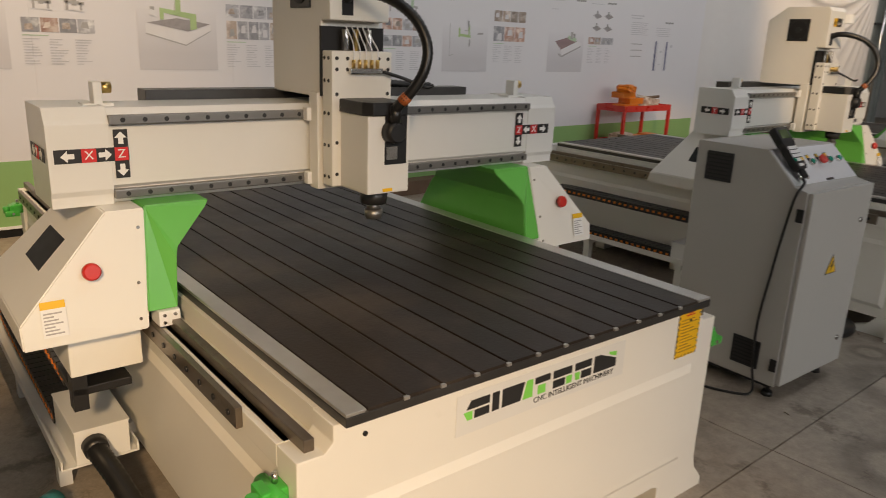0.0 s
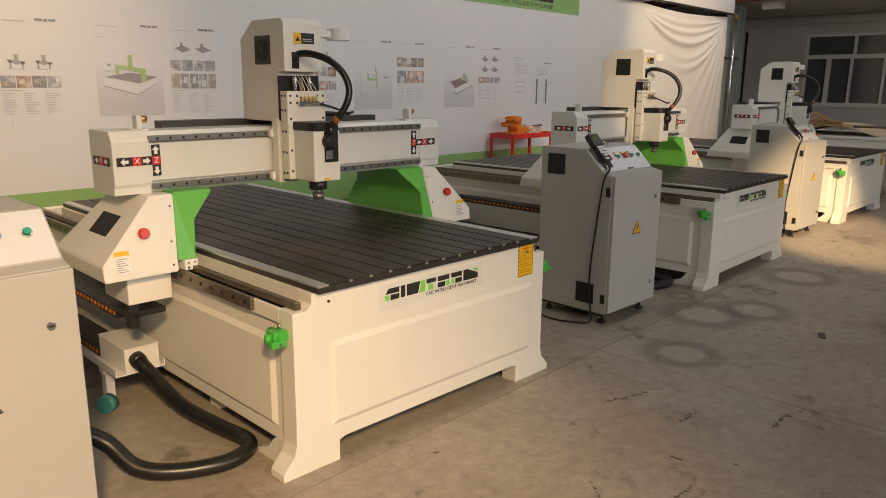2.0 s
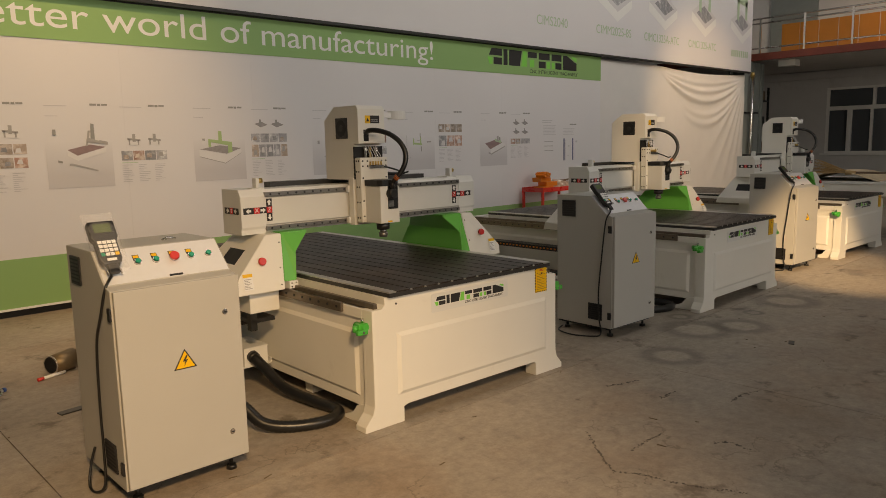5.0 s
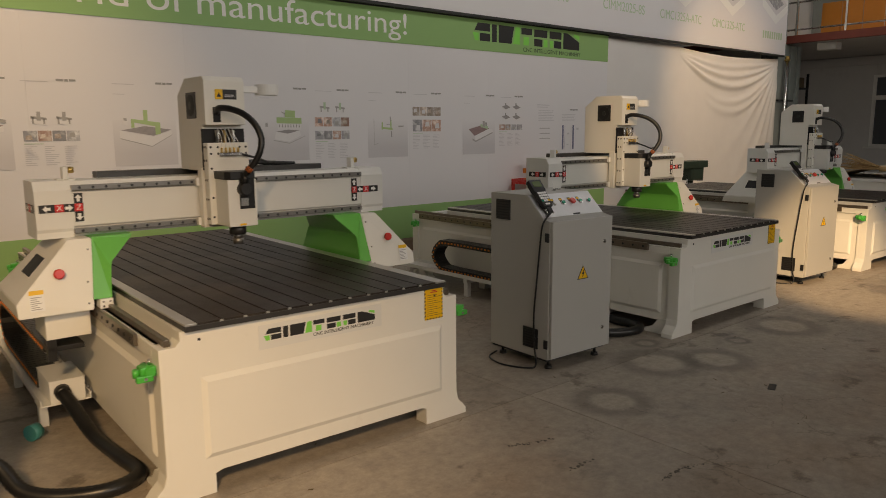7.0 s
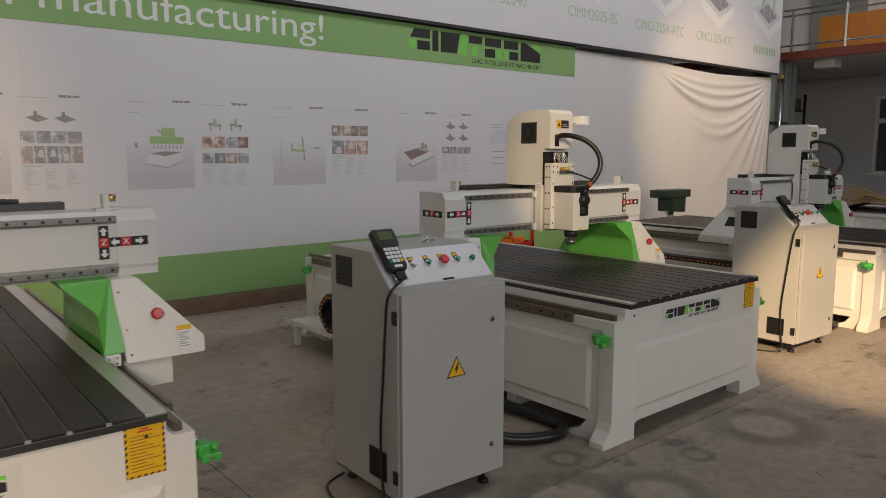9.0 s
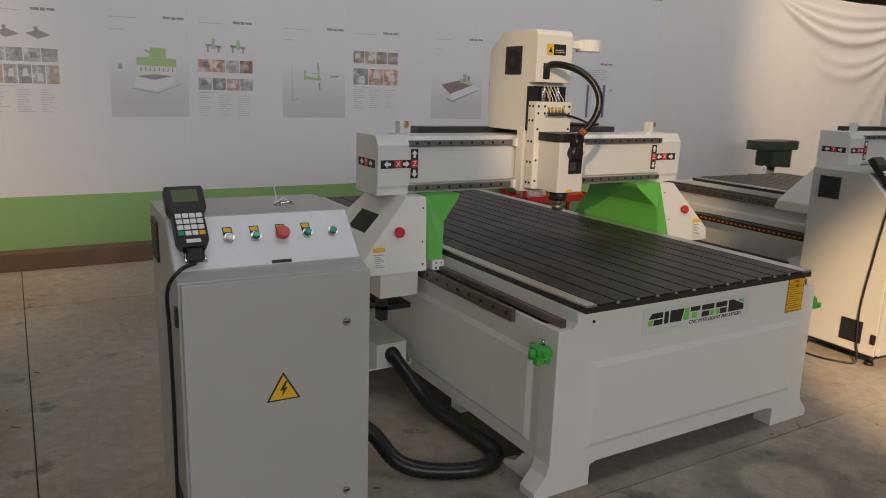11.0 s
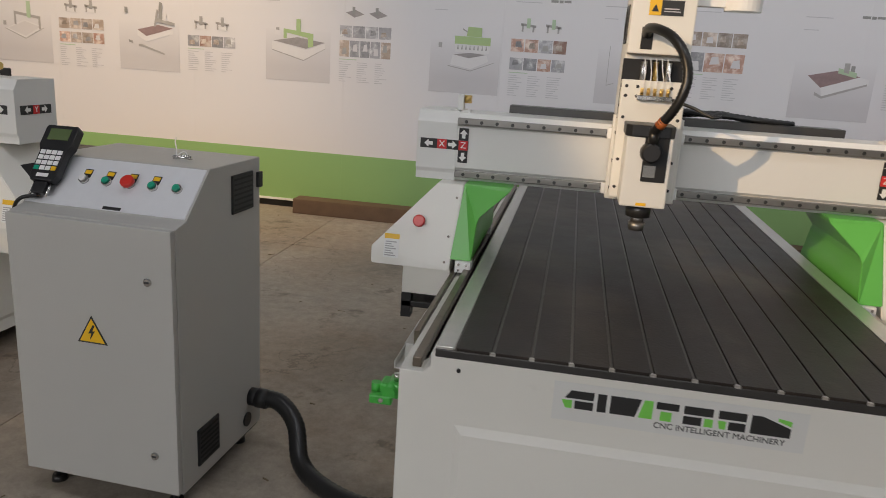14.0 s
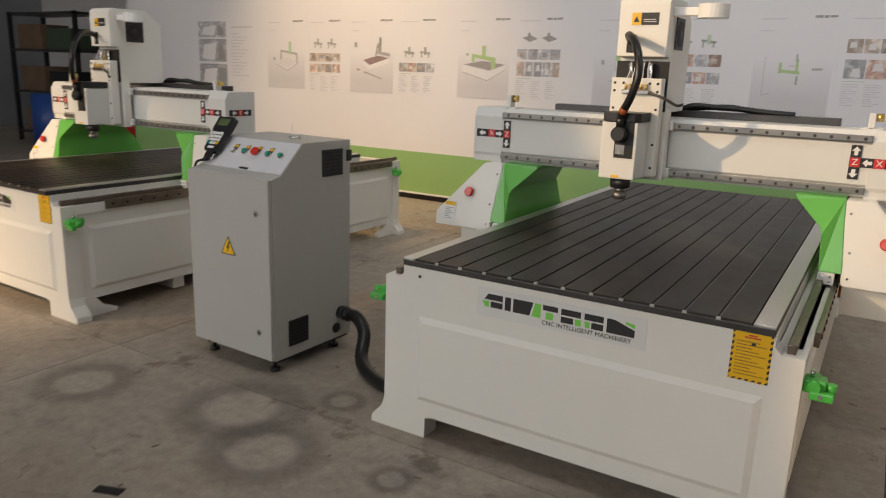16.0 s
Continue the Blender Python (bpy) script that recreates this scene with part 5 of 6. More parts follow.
    tagged(part("hole_pattern", bt, M_INK, slide), kind="stuff")
    sb = bmesh.new()
    for v in (0.945, 0.97):
        for z in (1.05, 1.15, 1.25, 1.35, 1.418):
            cyl((H - 0.004, v, z), (H - 0.0065, v, z), 0.006, seg=10, bm=sb)
    tagged(part("hole_pattern", sb, M_INK, slide), kind="stuff")
    mf = bx(H + 0.05, H + 0.17, 0.905, 0.925, 1.372, 1.39, 0.003)
    man = part("oil_manifold", mf, M_STEEL, R, "steel oil manifold with brass fittings")
    for k in range(5):
        u = H + 0.065 + 0.022 * k
        part("fitting", cyl((u, 0.913, 1.39), (u, 0.913, 1.415), 0.006, seg=10), M_BRASS, man)
        part("oil_tube", tube([(u, 0.913, 1.415), (u + 0.003, 0.917, 1.445), (u + 0.006 - 0.003 * k, 0.935, 1.475), (u - 0.002 * k, 0.962, 1.515)], 0.0018, seg=6, n=5), M_CLEAR, man)
    part("air_tube", tube([(H + 0.17, 0.91, 1.38), (H + 0.24, 0.89, 1.36), (H + 0.30, 0.86, 1.335), (H + 0.33, 0.85, 1.34)], 0.006, seg=8), M_RUBBER, R)
    sp = part("spindle_case", bx(H + 0.025, H + 0.178, 0.765, 0.925, 1.02, 1.258, 0.006), M_PLATE, R, "grey spindle case")
    part("case_cap", prism([(H + 0.02, 0.925), (H + 0.183, 0.925), (H + 0.183, 0.79), (H + 0.165, 0.76), (H + 0.04, 0.76), (H + 0.02, 0.79)], "z", 1.258, 1.298, 0.004), M_BLACK, sp, "black top cap")
    # the case's opening, its shaded inside painted as a near-black plate
    part("case_opening_shade", bx(H + 0.085, H + 0.165, 0.7625, 0.765, 1.11, 1.258), M_DARK, sp)
    part("connector", cyl((H + 0.108, 0.768, 1.21), (H + 0.108, 0.725, 1.21), 0.037, 0.031, seg=20, r=0.004), M_BLACK, sp, "black round plug")
    part("connector_tail", cyl((H + 0.108, 0.745, 1.235), (H + 0.11, 0.748, 1.29), 0.017), M_RUBBER, sp)
    part("case_plate", bx(H + 0.09, H + 0.13, 0.7612, 0.7625, 1.125, 1.165), M_STEEL, sp)
    part("case_tag", bx(H + 0.08, H + 0.115, 0.7635, 0.765, 1.026, 1.036), M_YELLOW, sp, "small yellow tag")
    part("spindle_nose", cyl((H + 0.1, 0.845, 1.02), (H + 0.1, 0.845, 0.975), 0.045, 0.042, seg=24), M_BRAIL, R, "dark steel spindle nose")
    nut = cyl((H + 0.1, 0.845, 0.975), (H + 0.1, 0.845, 0.955), 0.022, seg=16)
    cyl((H + 0.1, 0.845, 0.955), (H + 0.1, 0.845, 0.925), 0.03, 0.026, seg=20, bm=nut)
    part("collet_nut", nut, M_BEAMRAIL, R, "dark steel collet nut")
    part("head_hose", tube([(H + 0.06, 0.948, 1.595), (H + 0.061, 0.905, 1.613), (H + 0.088, 0.84, 1.609), (H + 0.13, 0.775, 1.583), (H + 0.165, 0.722, 1.532), (H + 0.182, 0.694, 1.465), (H + 0.172, 0.69, 1.40), (H + 0.148, 0.705, 1.345), (H + 0.122, 0.726, 1.306), (H + 0.110, 0.745, 1.28)], 0.0155, seg=12, n=10, ridges=0.0015), M_RUBBER, R, "black corrugated hose loop")
    part("hose_collar", cyl((H + 0.132, 0.718, 1.32), (H + 0.119, 0.730, 1.30), 0.0175, seg=14), M_DULLORANGE, R, "orange hose collar")
    for o in R.children:
        if o not in bed_parts:
            o.location.y += gantry
    # cable tray and chain along the left flank
    tray = bx(-0.36, -0.13, 1.06, 3.02, 0.165, 0.172)
    bx(-0.36, -0.354, 1.06, 3.02, 0.172, 0.20, bm=tray)
    bx(-0.136, -0.13, 1.06, 3.02, 0.172, 0.20, bm=tray)
    part("cable_tray", tray, M_PLATE, R, "pale sheet-metal cable tray")
    for v in (1.25, 2.0, 2.85):
        br = bx(-0.35, -0.086, v, v + 0.05, 0.125, 0.165, 0.002)
        bx(-0.34, -0.30, v, v + 0.05, 0.0, 0.125, bm=br)
        part("tray_bracket", br, M_PLATE, R)
    ch = chain_links([(1.36, 0.20), (1.8, 0.20), (2.31, 0.20), (2.44, 0.225), (2.515, 0.325), (2.44, 0.43), (2.31, 0.455), (1.7, 0.455), (1.18 + gantry, 0.455)], 0.13, R)
    ch.location.x = -0.32
    arm = bx(-0.33, -0.17, 1.0, 1.2, 0.475, 0.50, 0.003)
    bx(-0.33, -0.29, 1.0, 1.05, 0.43, 0.535, bm=arm)
    o = part("chain_holder", arm, M_BLACK, R)
    o.location.y = gantry
    jb = part("junction_box", bx(-0.315, -0.155, 1.06, 1.36, 0.172, 0.285, 0.003), M_PLATE, R, "pale junction box at the tray's end")
    part("lid", bx(-0.318, -0.152, 1.055, 1.365, 0.285, 0.290, 0.002), M_PLATE, jb)
    return R


routers = [router(2.026, 1.287, 0.465, "cream cnc router with green gantry legs and a dark slotted table", -1.43, -0.088),
           router(5.689, 1.284, 0.447, "grey-white cnc router with green gantry legs and a dark slotted table"),
           router(9.371, 1.370, 0.462, "grey-white cnc router standing last in the row, green gantry legs", -1.09, -0.058)]


# ---- control cabinets ----
def handset(label, m, bag=False):
    h = thing("handset", label, "handset", m, group="handsets on the cabinets")
    body = prism([(-0.052, 0.20), (0.052, 0.20), (0.056, 0.19), (0.056, 0.125), (0.045, 0.105), (0.045, 0.02), (0.036, 0), (-0.036, 0), (-0.045, 0.02), (-0.045, 0.105), (-0.056, 0.125), (-0.056, 0.19)], "z", 0, 0.032, 0.004)
    part("body", body, M_BLACK, h)
    part("screen", bx(-0.036, 0.036, 0.145, 0.186, 0.032, 0.0335), mat("lcd", (0.10, 0.14, 0.06), 0.2, 0, 0.05, 10), h, "dull green display")
    for r in range(4):
        for c in range(4):
            key = M_YELLOW if (r, c) == (0, 3) else (M_TEAL if (r, c) == (0, 0) else M_WHITE)
            part("key", bx(-0.038 + 0.0195 * c, -0.0215 + 0.0195 * c, 0.035 + 0.019 * r, 0.0495 + 0.019 * r, 0.032, 0.0345, 0.001), key, h)
    part("name_strip", bx(-0.02, 0.02, 0.012, 0.024, 0.032, 0.033), M_WHITE, h)
    part("plug", bx(-0.022, 0.022, -0.04, 0.0, 0.004, 0.026, 0.004), M_BLACK, h)
    for s in (-1, 1):
        part("plug_screw", cyl((s * 0.027, -0.045, 0.015), (s * 0.027, 0.0, 0.015), 0.004, seg=8), M_STEEL, h)
    if bag:
        bm = bmesh.new()
        rows = []
        rnd = random.Random(5)
        for j in range(15):
            row = []
            for i in range(17):
                a = 2 * math.pi * i / 17
                z = -0.03 + 0.275 * j / 14
                f = 1.0 + rnd.uniform(-0.05, 0.05)
                thin = 1.0 if j < 11 else max(0.12, 1 - (j - 10) * 0.24)
                row.append(bm.verts.new((0.068 * f * math.cos(a), z, 0.016 + 0.027 * f * thin * math.sin(a))))
            rows.append(row)
        for j in range(14):
            for i in range(17):
                bm.faces.new((rows[j][i], rows[j][(i + 1) % 17], rows[j + 1][(i + 1) % 17], rows[j + 1][i])).smooth = True
        o = part("bubble_bag", bm, M_BAG, h, "clear bubble-wrap bag")
        o.visible_shadow = False
    return h


def cabinet(x, y, turn, label, first):
    W, D = 0.563, 0.53
    C = thing("control_cabinet", label, "control cabinet", pose(x, y, 0, 0, 0, turn), group="control cabinets of the routers")
    prof = [(0.0, 0.072), (0.0, 0.945), (0.055, 0.957), (0.195, 1.095), (D, 1.095), (D, 0.072)]
    part("body", prism(prof, "x", 0, W, 0.004), M_CAB, C)
    part("door", bx(0.006, W - 0.002, -0.024, -0.002, 0.082, 0.943, 0.004), M_CAB, C, "flat enamelled door")
    ang = math.degrees(math.atan2(0.138, 0.14))
    panel = part("control_panel", bx(0.006, W - 0.006, 0.006, 0.190, -0.001, 0.003, 0.001), M_BEVEL, C, "pale sloping control panel")
    panel.matrix_basis = pose(0, 0.055, 0.957, ang)
    for k, u in enumerate((0.17, 0.25, 0.33, 0.41, 0.493)):
        col = ((M_TEAL if first else M_CLEAR), M_TEAL, M_RED, M_TEAL, M_TEAL)[k]
        big = k == 2
        b = part("push_button", cyl((u, 0.105, 0.003), (u, 0.105, 0.014), 0.015, seg=20), M_STEEL, panel, "push button in a chrome collar")
        part("button_cap", cyl((u, 0.105, 0.014), (u, 0.105, 0.03 if big else 0.022), 0.021 if big else 0.0115, seg=20, r=0.002), col, b)
        if k < 4:
            part("button_plate", bx(u - 0.014, u + 0.014, 0.115, 0.147, 0.0025, 0.004), M_BLACK, b)
            part("button_tag", bx(u - 0.011, u + 0.011, 0.129, 0.143, 0.004, 0.005), M_YELLOW, b)
    part("slot_handle", bx(0.28, 0.34, 0.008, 0.018, 0.002, 0.006, 0.001), M_BLACK, panel)
    for z in (0.845, 0.172):
        part("hinge", bx(-0.009, 0.0, 0.0, 0.03, z - 0.028, z + 0.028, 0.002), M_BLACK, C, "black hinge")
    for z in (0.783, 0.212):
        lk = part("lock", cyl((0.483, -0.024, z), (0.483, -0.032, z), 0.0125, seg=18, r=0.002), M_STEEL, C, "chrome cam lock")
        part("keyway", bx(0.4755, 0.4905, -0.0335, -0.032, z - 0.003, z + 0.003), M_INK, lk)
    tri = poly([[(-0.052, -0.040), (0.052, -0.040), (0.0, 0.050)]], M_INK, "hazard_sign", C, pose(0.284, -0.0242, 0.600, 90), label="yellow electric hazard triangle")
    poly([[(-0.043, -0.035), (0.043, -0.035), (0.0, 0.040)]], M_YELLOW, "sign_field", tri, pose(0, 0, 0.0013))
    poly([[(0.006, 0.022), (-0.012, -0.008), (-0.001, -0.006), (-0.007, -0.028), (0.012, 0.002), (0.002, 0.000), (0.012, 0.020)]], M_INK, "flash", tri, pose(0, 0, 0.0026))
    for s, ux in ((-1, -0.002), (1, W + 0.002)):
        v0 = (0.345, 0.475) if s < 0 else (0.325, 0.47)
        for (a, b), (c, d), nm in ((v0, (0.925, 1.055), "fan_grille"), ((0.085, 0.215), (0.125, 0.255), "vent_grille")):
            g = part(nm, bx(ux - 0.005, ux + 0.005, a, b, c, d, 0.003), M_BLACK, C, "black square ventilation grille")
            for k in range(7):
                z = c + 0.014 + k * (d - c - 0.028) / 6
                part("louvre", bx(ux + s * 0.005 - 0.001, ux + s * 0.005 + 0.001, a + 0.01, b - 0.01, z - 0.004, z + 0.003), M_DARK, g)
    part("latch", bx(W, W + 0.012, 0.50, 0.53, 0.99, 1.045, 0.003), M_BLACK, C)
    part("hose_gland", cyl((W, 0.455, 0.205), (W + 0.035, 0.455, 0.205), 0.034, seg=20), M_BLACK, C, "black hose gland")
    part("cable_hole", cyl((W, 0.42, 0.128), (W + 0.006, 0.42, 0.128), 0.027, seg=20), M_BLACK, C)
    eye = cyl((0.37, 0.32, 1.095), (0.37, 0.32, 1.101), 0.012, seg=12)
    part("eye_bolt", tube([(0.36, 0.32, 1.098), (0.375, 0.30, 1.106), (0.41, 0.30, 1.104), (0.425, 0.32, 1.10), (0.41, 0.335, 1.103), (0.38, 0.33, 1.105)], 0.004, seg=6, bm=eye), M_STEEL, C)
    part("plinth", bx(0.01, W - 0.01, 0.02, D - 0.01, 0.058, 0.072), M_BLACK, C)
    for u in (0.06, W - 0.06):
        for v in (0.05, D - 0.06):
            ft = cyl((u, v, 0.0), (u, v, 0.02), 0.026, 0.022, seg=14)
            cyl((u, v, 0.02), (u, v, 0.06), 0.01, seg=10, bm=ft)
            part("foot", ft, M_RUBBER, C)
    return C


CABS = [(0.663, 1.406, -0.34, "cream control cabinet with a bagged handset on its corner", True),
        (4.323, 1.412, -2.2, "grey control cabinet with sloping button panel and handset", False),
        (8.078, 1.490, -2.21, "cream control cabinet with sloping button panel beside the last router", False)]
cabs = [cabinet(*c) for c in CABS]
tie = tube([(0.365, 0.325, 1.10), (0.368, 0.325, 1.125), (0.362, 0.328, 1.15), (0.366, 0.33, 1.165)], 0.0022, seg=6)
tube([(0.37, 0.32, 1.105), (0.395, 0.325, 1.12), (0.405, 0.33, 1.108)], 0.0022, seg=6, bm=tie)
part("cable_tie", tie, M_CLEAR, cabs[1], "thin white cable tie standing up from the lid")
for (x, y, t, label, first), rt in zip(CABS, routers):
    base = pose(x, y, 0, 0, 0, t)
    if first:
        hm = base @ pose(0.045, 0.10, 1.03, 58, 0, 4) @ pose(0, 0, 0.012)
        hl = "black handset with white keys wrapped in a bubble bag"
    else:
        hm = base @ pose(0.060, 0.098, 1.006, 51, 0, 3) @ pose(0, 0, 0.010)
        hl = "black handset with white keys leaning on the cabinet"
    handset(hl, hm, first)
    p = [base @ Vector(q) for q in ((0.08, 0.03, 0.955), (0.015, 0.03, 0.975), (-0.020, 0.04, 0.92), (-0.018, 0.06, 0.80), (-0.014, 0.085, 0.60), (-0.013, 0.11, 0.35), (-0.016, 0.10, 0.15), (-0.02, 0.08, 0.03), (-0.06, 0.12, 0.008), (-0.13, 0.28, 0.008), (-0.09, 0.44, 0.01), (0.03, 0.50, 0.012))]
    if first:
        p = [base @ Vector(q) for q in ((0.04, 0.075, 1.0), (0.0, 0.05, 0.95), (-0.016, 0.08, 0.84), (-0.015, 0.17, 0.70), (-0.013, 0.21, 0.45), (-0.015, 0.21, 0.2), (-0.025, 0.20, 0.05), (-0.05, 0.24, 0.008), (-0.06, 0.30, 0.02), (-0.04, 0.33, 0.10), (-0.012, 0.34, 0.18))]
    else:
        p[0] = base @ Vector((0.060, 0.055, 0.985))
    tagged(part("handset_cable", tube(p, 0.006, seg=8, n=6), M_RUBBER), "thin black handset cable hanging down the cabinet", "cable")
    rx, ry = rt.location.x, rt.location.y
    a = base @ Vector((0.59, 0.455, 0.205))
    q = [a, a + Vector((0.09, -0.005, -0.005)), a + Vector((0.17, -0.05, -0.06)), a + Vector((0.23, -0.15, -0.145)), Vector((rx - 0.42, ry + 0.33, 0.032)), Vector((rx - 0.24, ry + 0.26, 0.032)), Vector((rx - 0.11, ry + 0.34, 0.032)),
         Vector((rx - 0.13, ry + 0.55, 0.04)), Vector((rx - 0.17, ry + 0.80, 0.07)), Vector((rx - 0.21, ry + 0.96, 0.17)), Vector((rx - 0.235, ry + 1.03, 0.225)), Vector((rx - 0.235, ry + 1.07, 0.235))]
    cd = thing("conduit", "thick black corrugated conduit lying on the floor", "conduit")
    part("hose", tube(q, 0.031, seg=14, n=14, ridges=0.0025), M_RUBBER, cd)
    for e0, e1 in ((q[0], q[1]), (q[-1], q[-2])):
        d = (e1 - e0).normalized()
        part("end_collar", cyl(e0, e0 + d * 0.045, 0.038, 0.036, seg=18, r=0.003), M_BLACK, cd)


# ---- loose things ----
def on(name, bm, m, label, cat, matrix=None, group=""):
    ob = part(name, bm, m)
    if matrix is not None:
        ob.matrix_basis = matrix
    return tagged(ob, label, cat, group)


# red trolley with orange packets by the banner
tr = thing("tool_trolley", "red steel trolley with two trays standing by the banner", "trolley", pose(8.52, 5.42, 0))
for z, nm in ((0.74, "upper_tray"), (0.32, "lower_tray")):
    t = bx(0, 0.95, 0, 0.42, z, z + 0.012)
    for a in ((0, 0.95, 0, 0.012), (0, 0.95, 0.408, 0.42), (0, 0.012, 0.012, 0.408), (0.938, 0.95, 0.012, 0.408)):
        bx(*a, z + 0.012, z + 0.07, bm=t)
    part(nm, t, M_RED, tr)
for a in (0.0, 0.915):
    for b in (0.0, 0.385):
        leg = part("leg", bx(a, a + 0.035, b, b + 0.035, 0.07, 0.74, 0.002), M_RED, tr)
        part("wheel", cyl((a + 0.005, b + 0.017, 0.035), (a + 0.03, b + 0.017, 0.035), 0.035), M_RUBBER, leg)
rnd = random.Random(11)
for k, (x, y, z, w, m) in enumerate(((0.08, 0.08, 0.752, 0.30, M_ORANGE), (0.22, 0.10, 0.822, 0.28, M_ORANGE), (0.10, 0.12, 0.892, 0.26, M_ORANGE), (0.40, 0.1, 0.332, 0.24, M_ORANGE), (0.68, 0.1, 0.332, 0.2, M_ORANGE))):
    h = 0.07 if k < 3 else rnd.uniform(0.07, 0.12)
    b = bx(-w / 2, w / 2, -0.09, 0.09, 0, h, 0.012)
    for v in b.verts:
        v.co += Vector((rnd.uniform(-1, 1), rnd.uniform(-1, 1), 0)) * 0.004
    on("tool_packet", b, m, "orange tool packet lying on the red trolley" if m is M_ORANGE else "wrapped brown tool packet on the red trolley", "packet", pose(8.52 + x + w / 2, 5.42 + y + 0.09, z, 0, 0, rnd.uniform(-14, 14) if k > 2 else rnd.uniform(-4, 4)), "packets on the trolley")
on("hammer", cyl((0, 0, 0), (0.30, 0.02, 0), 0.016), M_WOOD, "wooden tool handle across the trolley", "tool", pose(8.98, 5.6, 0.88, 0, -6, -30))

def pouch(name, m, label, x, y, z, w, d, h, turn, seed):
    """A crumpled packet: a rounded, uneven, flattened lump."""
    r = random.Random(seed)
    bm = bmesh.new()
    bmesh.ops.create_icosphere(bm, subdivisions=3, radius=1.0)
    ph = [r.uniform(0, 6) for _ in range(6)]
    for v in bm.verts:
        c = v.co.copy()
        k = 1 + 0.14 * math.sin(4 * c.x + ph[0]) * math.sin(5 * c.y + ph[1]) + 0.09 * math.sin(9 * c.z + 7 * c.x + ph[2])
        q = [math.copysign(abs(e) ** 0.6, e) * k for e in c]
        v.co = (q[0] * w / 2, q[1] * d / 2, max(0.0, (q[2] + 0.8) * h / 1.8))
    on(name, bm, m, label, "packet", pose(x, y, z, 0, 0, turn), "packets on the trolley")


M_WRAP = mat("clear_wrap", (0.62, 0.50, 0.40), 0.18, 0, 0.3, 18, 0.6, 60)
pouch("wrapped_packet", M_WRAP, "tool packet in crumpled clear wrap on the trolley", 9.12, 5.6, 0.753, 0.26, 0.24, 0.16, 20, 1)
pouch("wrapped_packet", M_WRAP, "tool packet in crumpled clear wrap on the trolley", 9.33, 5.66, 0.753, 0.22, 0.2, 0.13, -30, 2)
pouch("wrapped_packet", M_ORANGE, "crumpled orange packet on the trolley", 8.72, 5.58, 0.962, 0.24, 0.2, 0.09, 15, 3)
pouch("wrapped_packet", M_WRAP, "crumpled clear packet on the lower tray", 8.72, 5.58, 0.332, 0.28, 0.22, 0.15, -10, 4)

# pillar drill
dr = thing("pillar_drill", "dark green pillar drill behind the last router", "drill", pose(11.88, 5.25, 0))
part("base", bx(0.15, 0.65, -0.2, 0.25, 0, 0.06, 0.01), M_DRILL, dr)
part("pillar", cyl((0.42, 0.02, 0.06), (0.42, 0.02, 0.78), 0.05), M_STEEL, dr)
part("work_table", bx(0.2, 0.62, -0.22, 0.06, 0.40, 0.44, 0.008), M_DRILL, dr)
part("belt_cover", prism([(0.0, 0.02), (0.05, -0.12), (0.35, -0.17), (0.72, -0.13), (0.8, 0.0), (0.72, 0.13), (0.35, 0.17), (0.05, 0.14)], "z", 0.85, 0.965, 0.012), M_DRILL, dr)
part("head", bx(0.22, 0.58, -0.14, 0.12, 0.64, 0.85, 0.03), M_DRILL, dr)
part("motor", cyl((0.67, 0.02, 0.62), (0.67, 0.02, 0.85), 0.085, seg=24), M_BLACK, dr)
part("quill", cyl((0.33, -0.05, 0.50), (0.33, -0.05, 0.64), 0.028), M_STEEL, dr)
part("feed_handle", cyl((0.2, -0.05, 0.72), (0.06, -0.14, 0.62), 0.009), M_STEEL, dr)

# side bench with plywood and a straw broom
be = thing("workbench", "pale steel bench with dark top beside the last router", "workbench", pose(11.55, 1.0, 0))
part("bench_top", bx(0, 1.5, 0, 1.9, 0.79, 0.83, 0.004), M_PLATE, be)
part("bench_apron", bx(0.03, 1.47, 0.03, 1.87, 0.62, 0.79), M_PAINT, be)
for a in (0.03, 1.37):
    for b in (0.03, 1.77):
        part("leg", bx(a, a + 0.1, b, b + 0.1, 0, 0.62, 0.003), M_PAINT, be)
bm = bmesh.new()
g = []
for i in range(15):
    row = []
    for j in range(9):
        u, v = i / 14, j / 8
        row.append(bm.verts.new((1.2 * v, 1.15 * u, 0.012 + 0.13 * math.sin(math.pi * u) ** 1.3 + 0.01 * math.sin(9 * v + 5 * u))))
    g.append(row)
for i in range(14):
    for j in range(8):
        bm.faces.new((g[i][j], g[i][j + 1], g[i + 1][j + 1], g[i + 1][j])).smooth = True
ply = on("plywood_sheet", bm, M_PLY, "thin pale plywood sheet bowed up on the bench", "plywood", pose(11.6, 1.65, 0.83))
sm = ply.modifiers.new("thick", "SOLIDIFY")
sm.thickness = 0.012
br = thing("straw_broom", "straw broom lying on the bench", "broom", pose(11.62, 2.05, 0.93, 0, 0, -75))
bm = bmesh.new()
rnd = random.Random(3)
for k in range(150):
    a, e = rnd.uniform(-0.35, 0.35), rnd.uniform(-0.1, 0.45)
    L = rnd.uniform(0.3, 0.55)
    cyl((0.02 * rnd.uniform(-1, 1), 0.02 * rnd.uniform(-1, 1), 0.02 + 0.02 * rnd.random()), (-L * math.cos(e), L * math.sin(a), 0.03 + max(0, L * math.sin(e))), 0.003, 0.0015, seg=4, bm=bm)
tagged(part("bristles", bm, M_STRAW, br, "dry straw bristles"), kind="stuff")
part("binding", cyl((-0.06, 0, 0.03), (0.08, 0, 0.03), 0.035, 0.025), M_STRAW, br)
part("handle", cyl((0.06, 0, 0.03), (0.95, 0, 0.02), 0.016), M_WOOD, br)

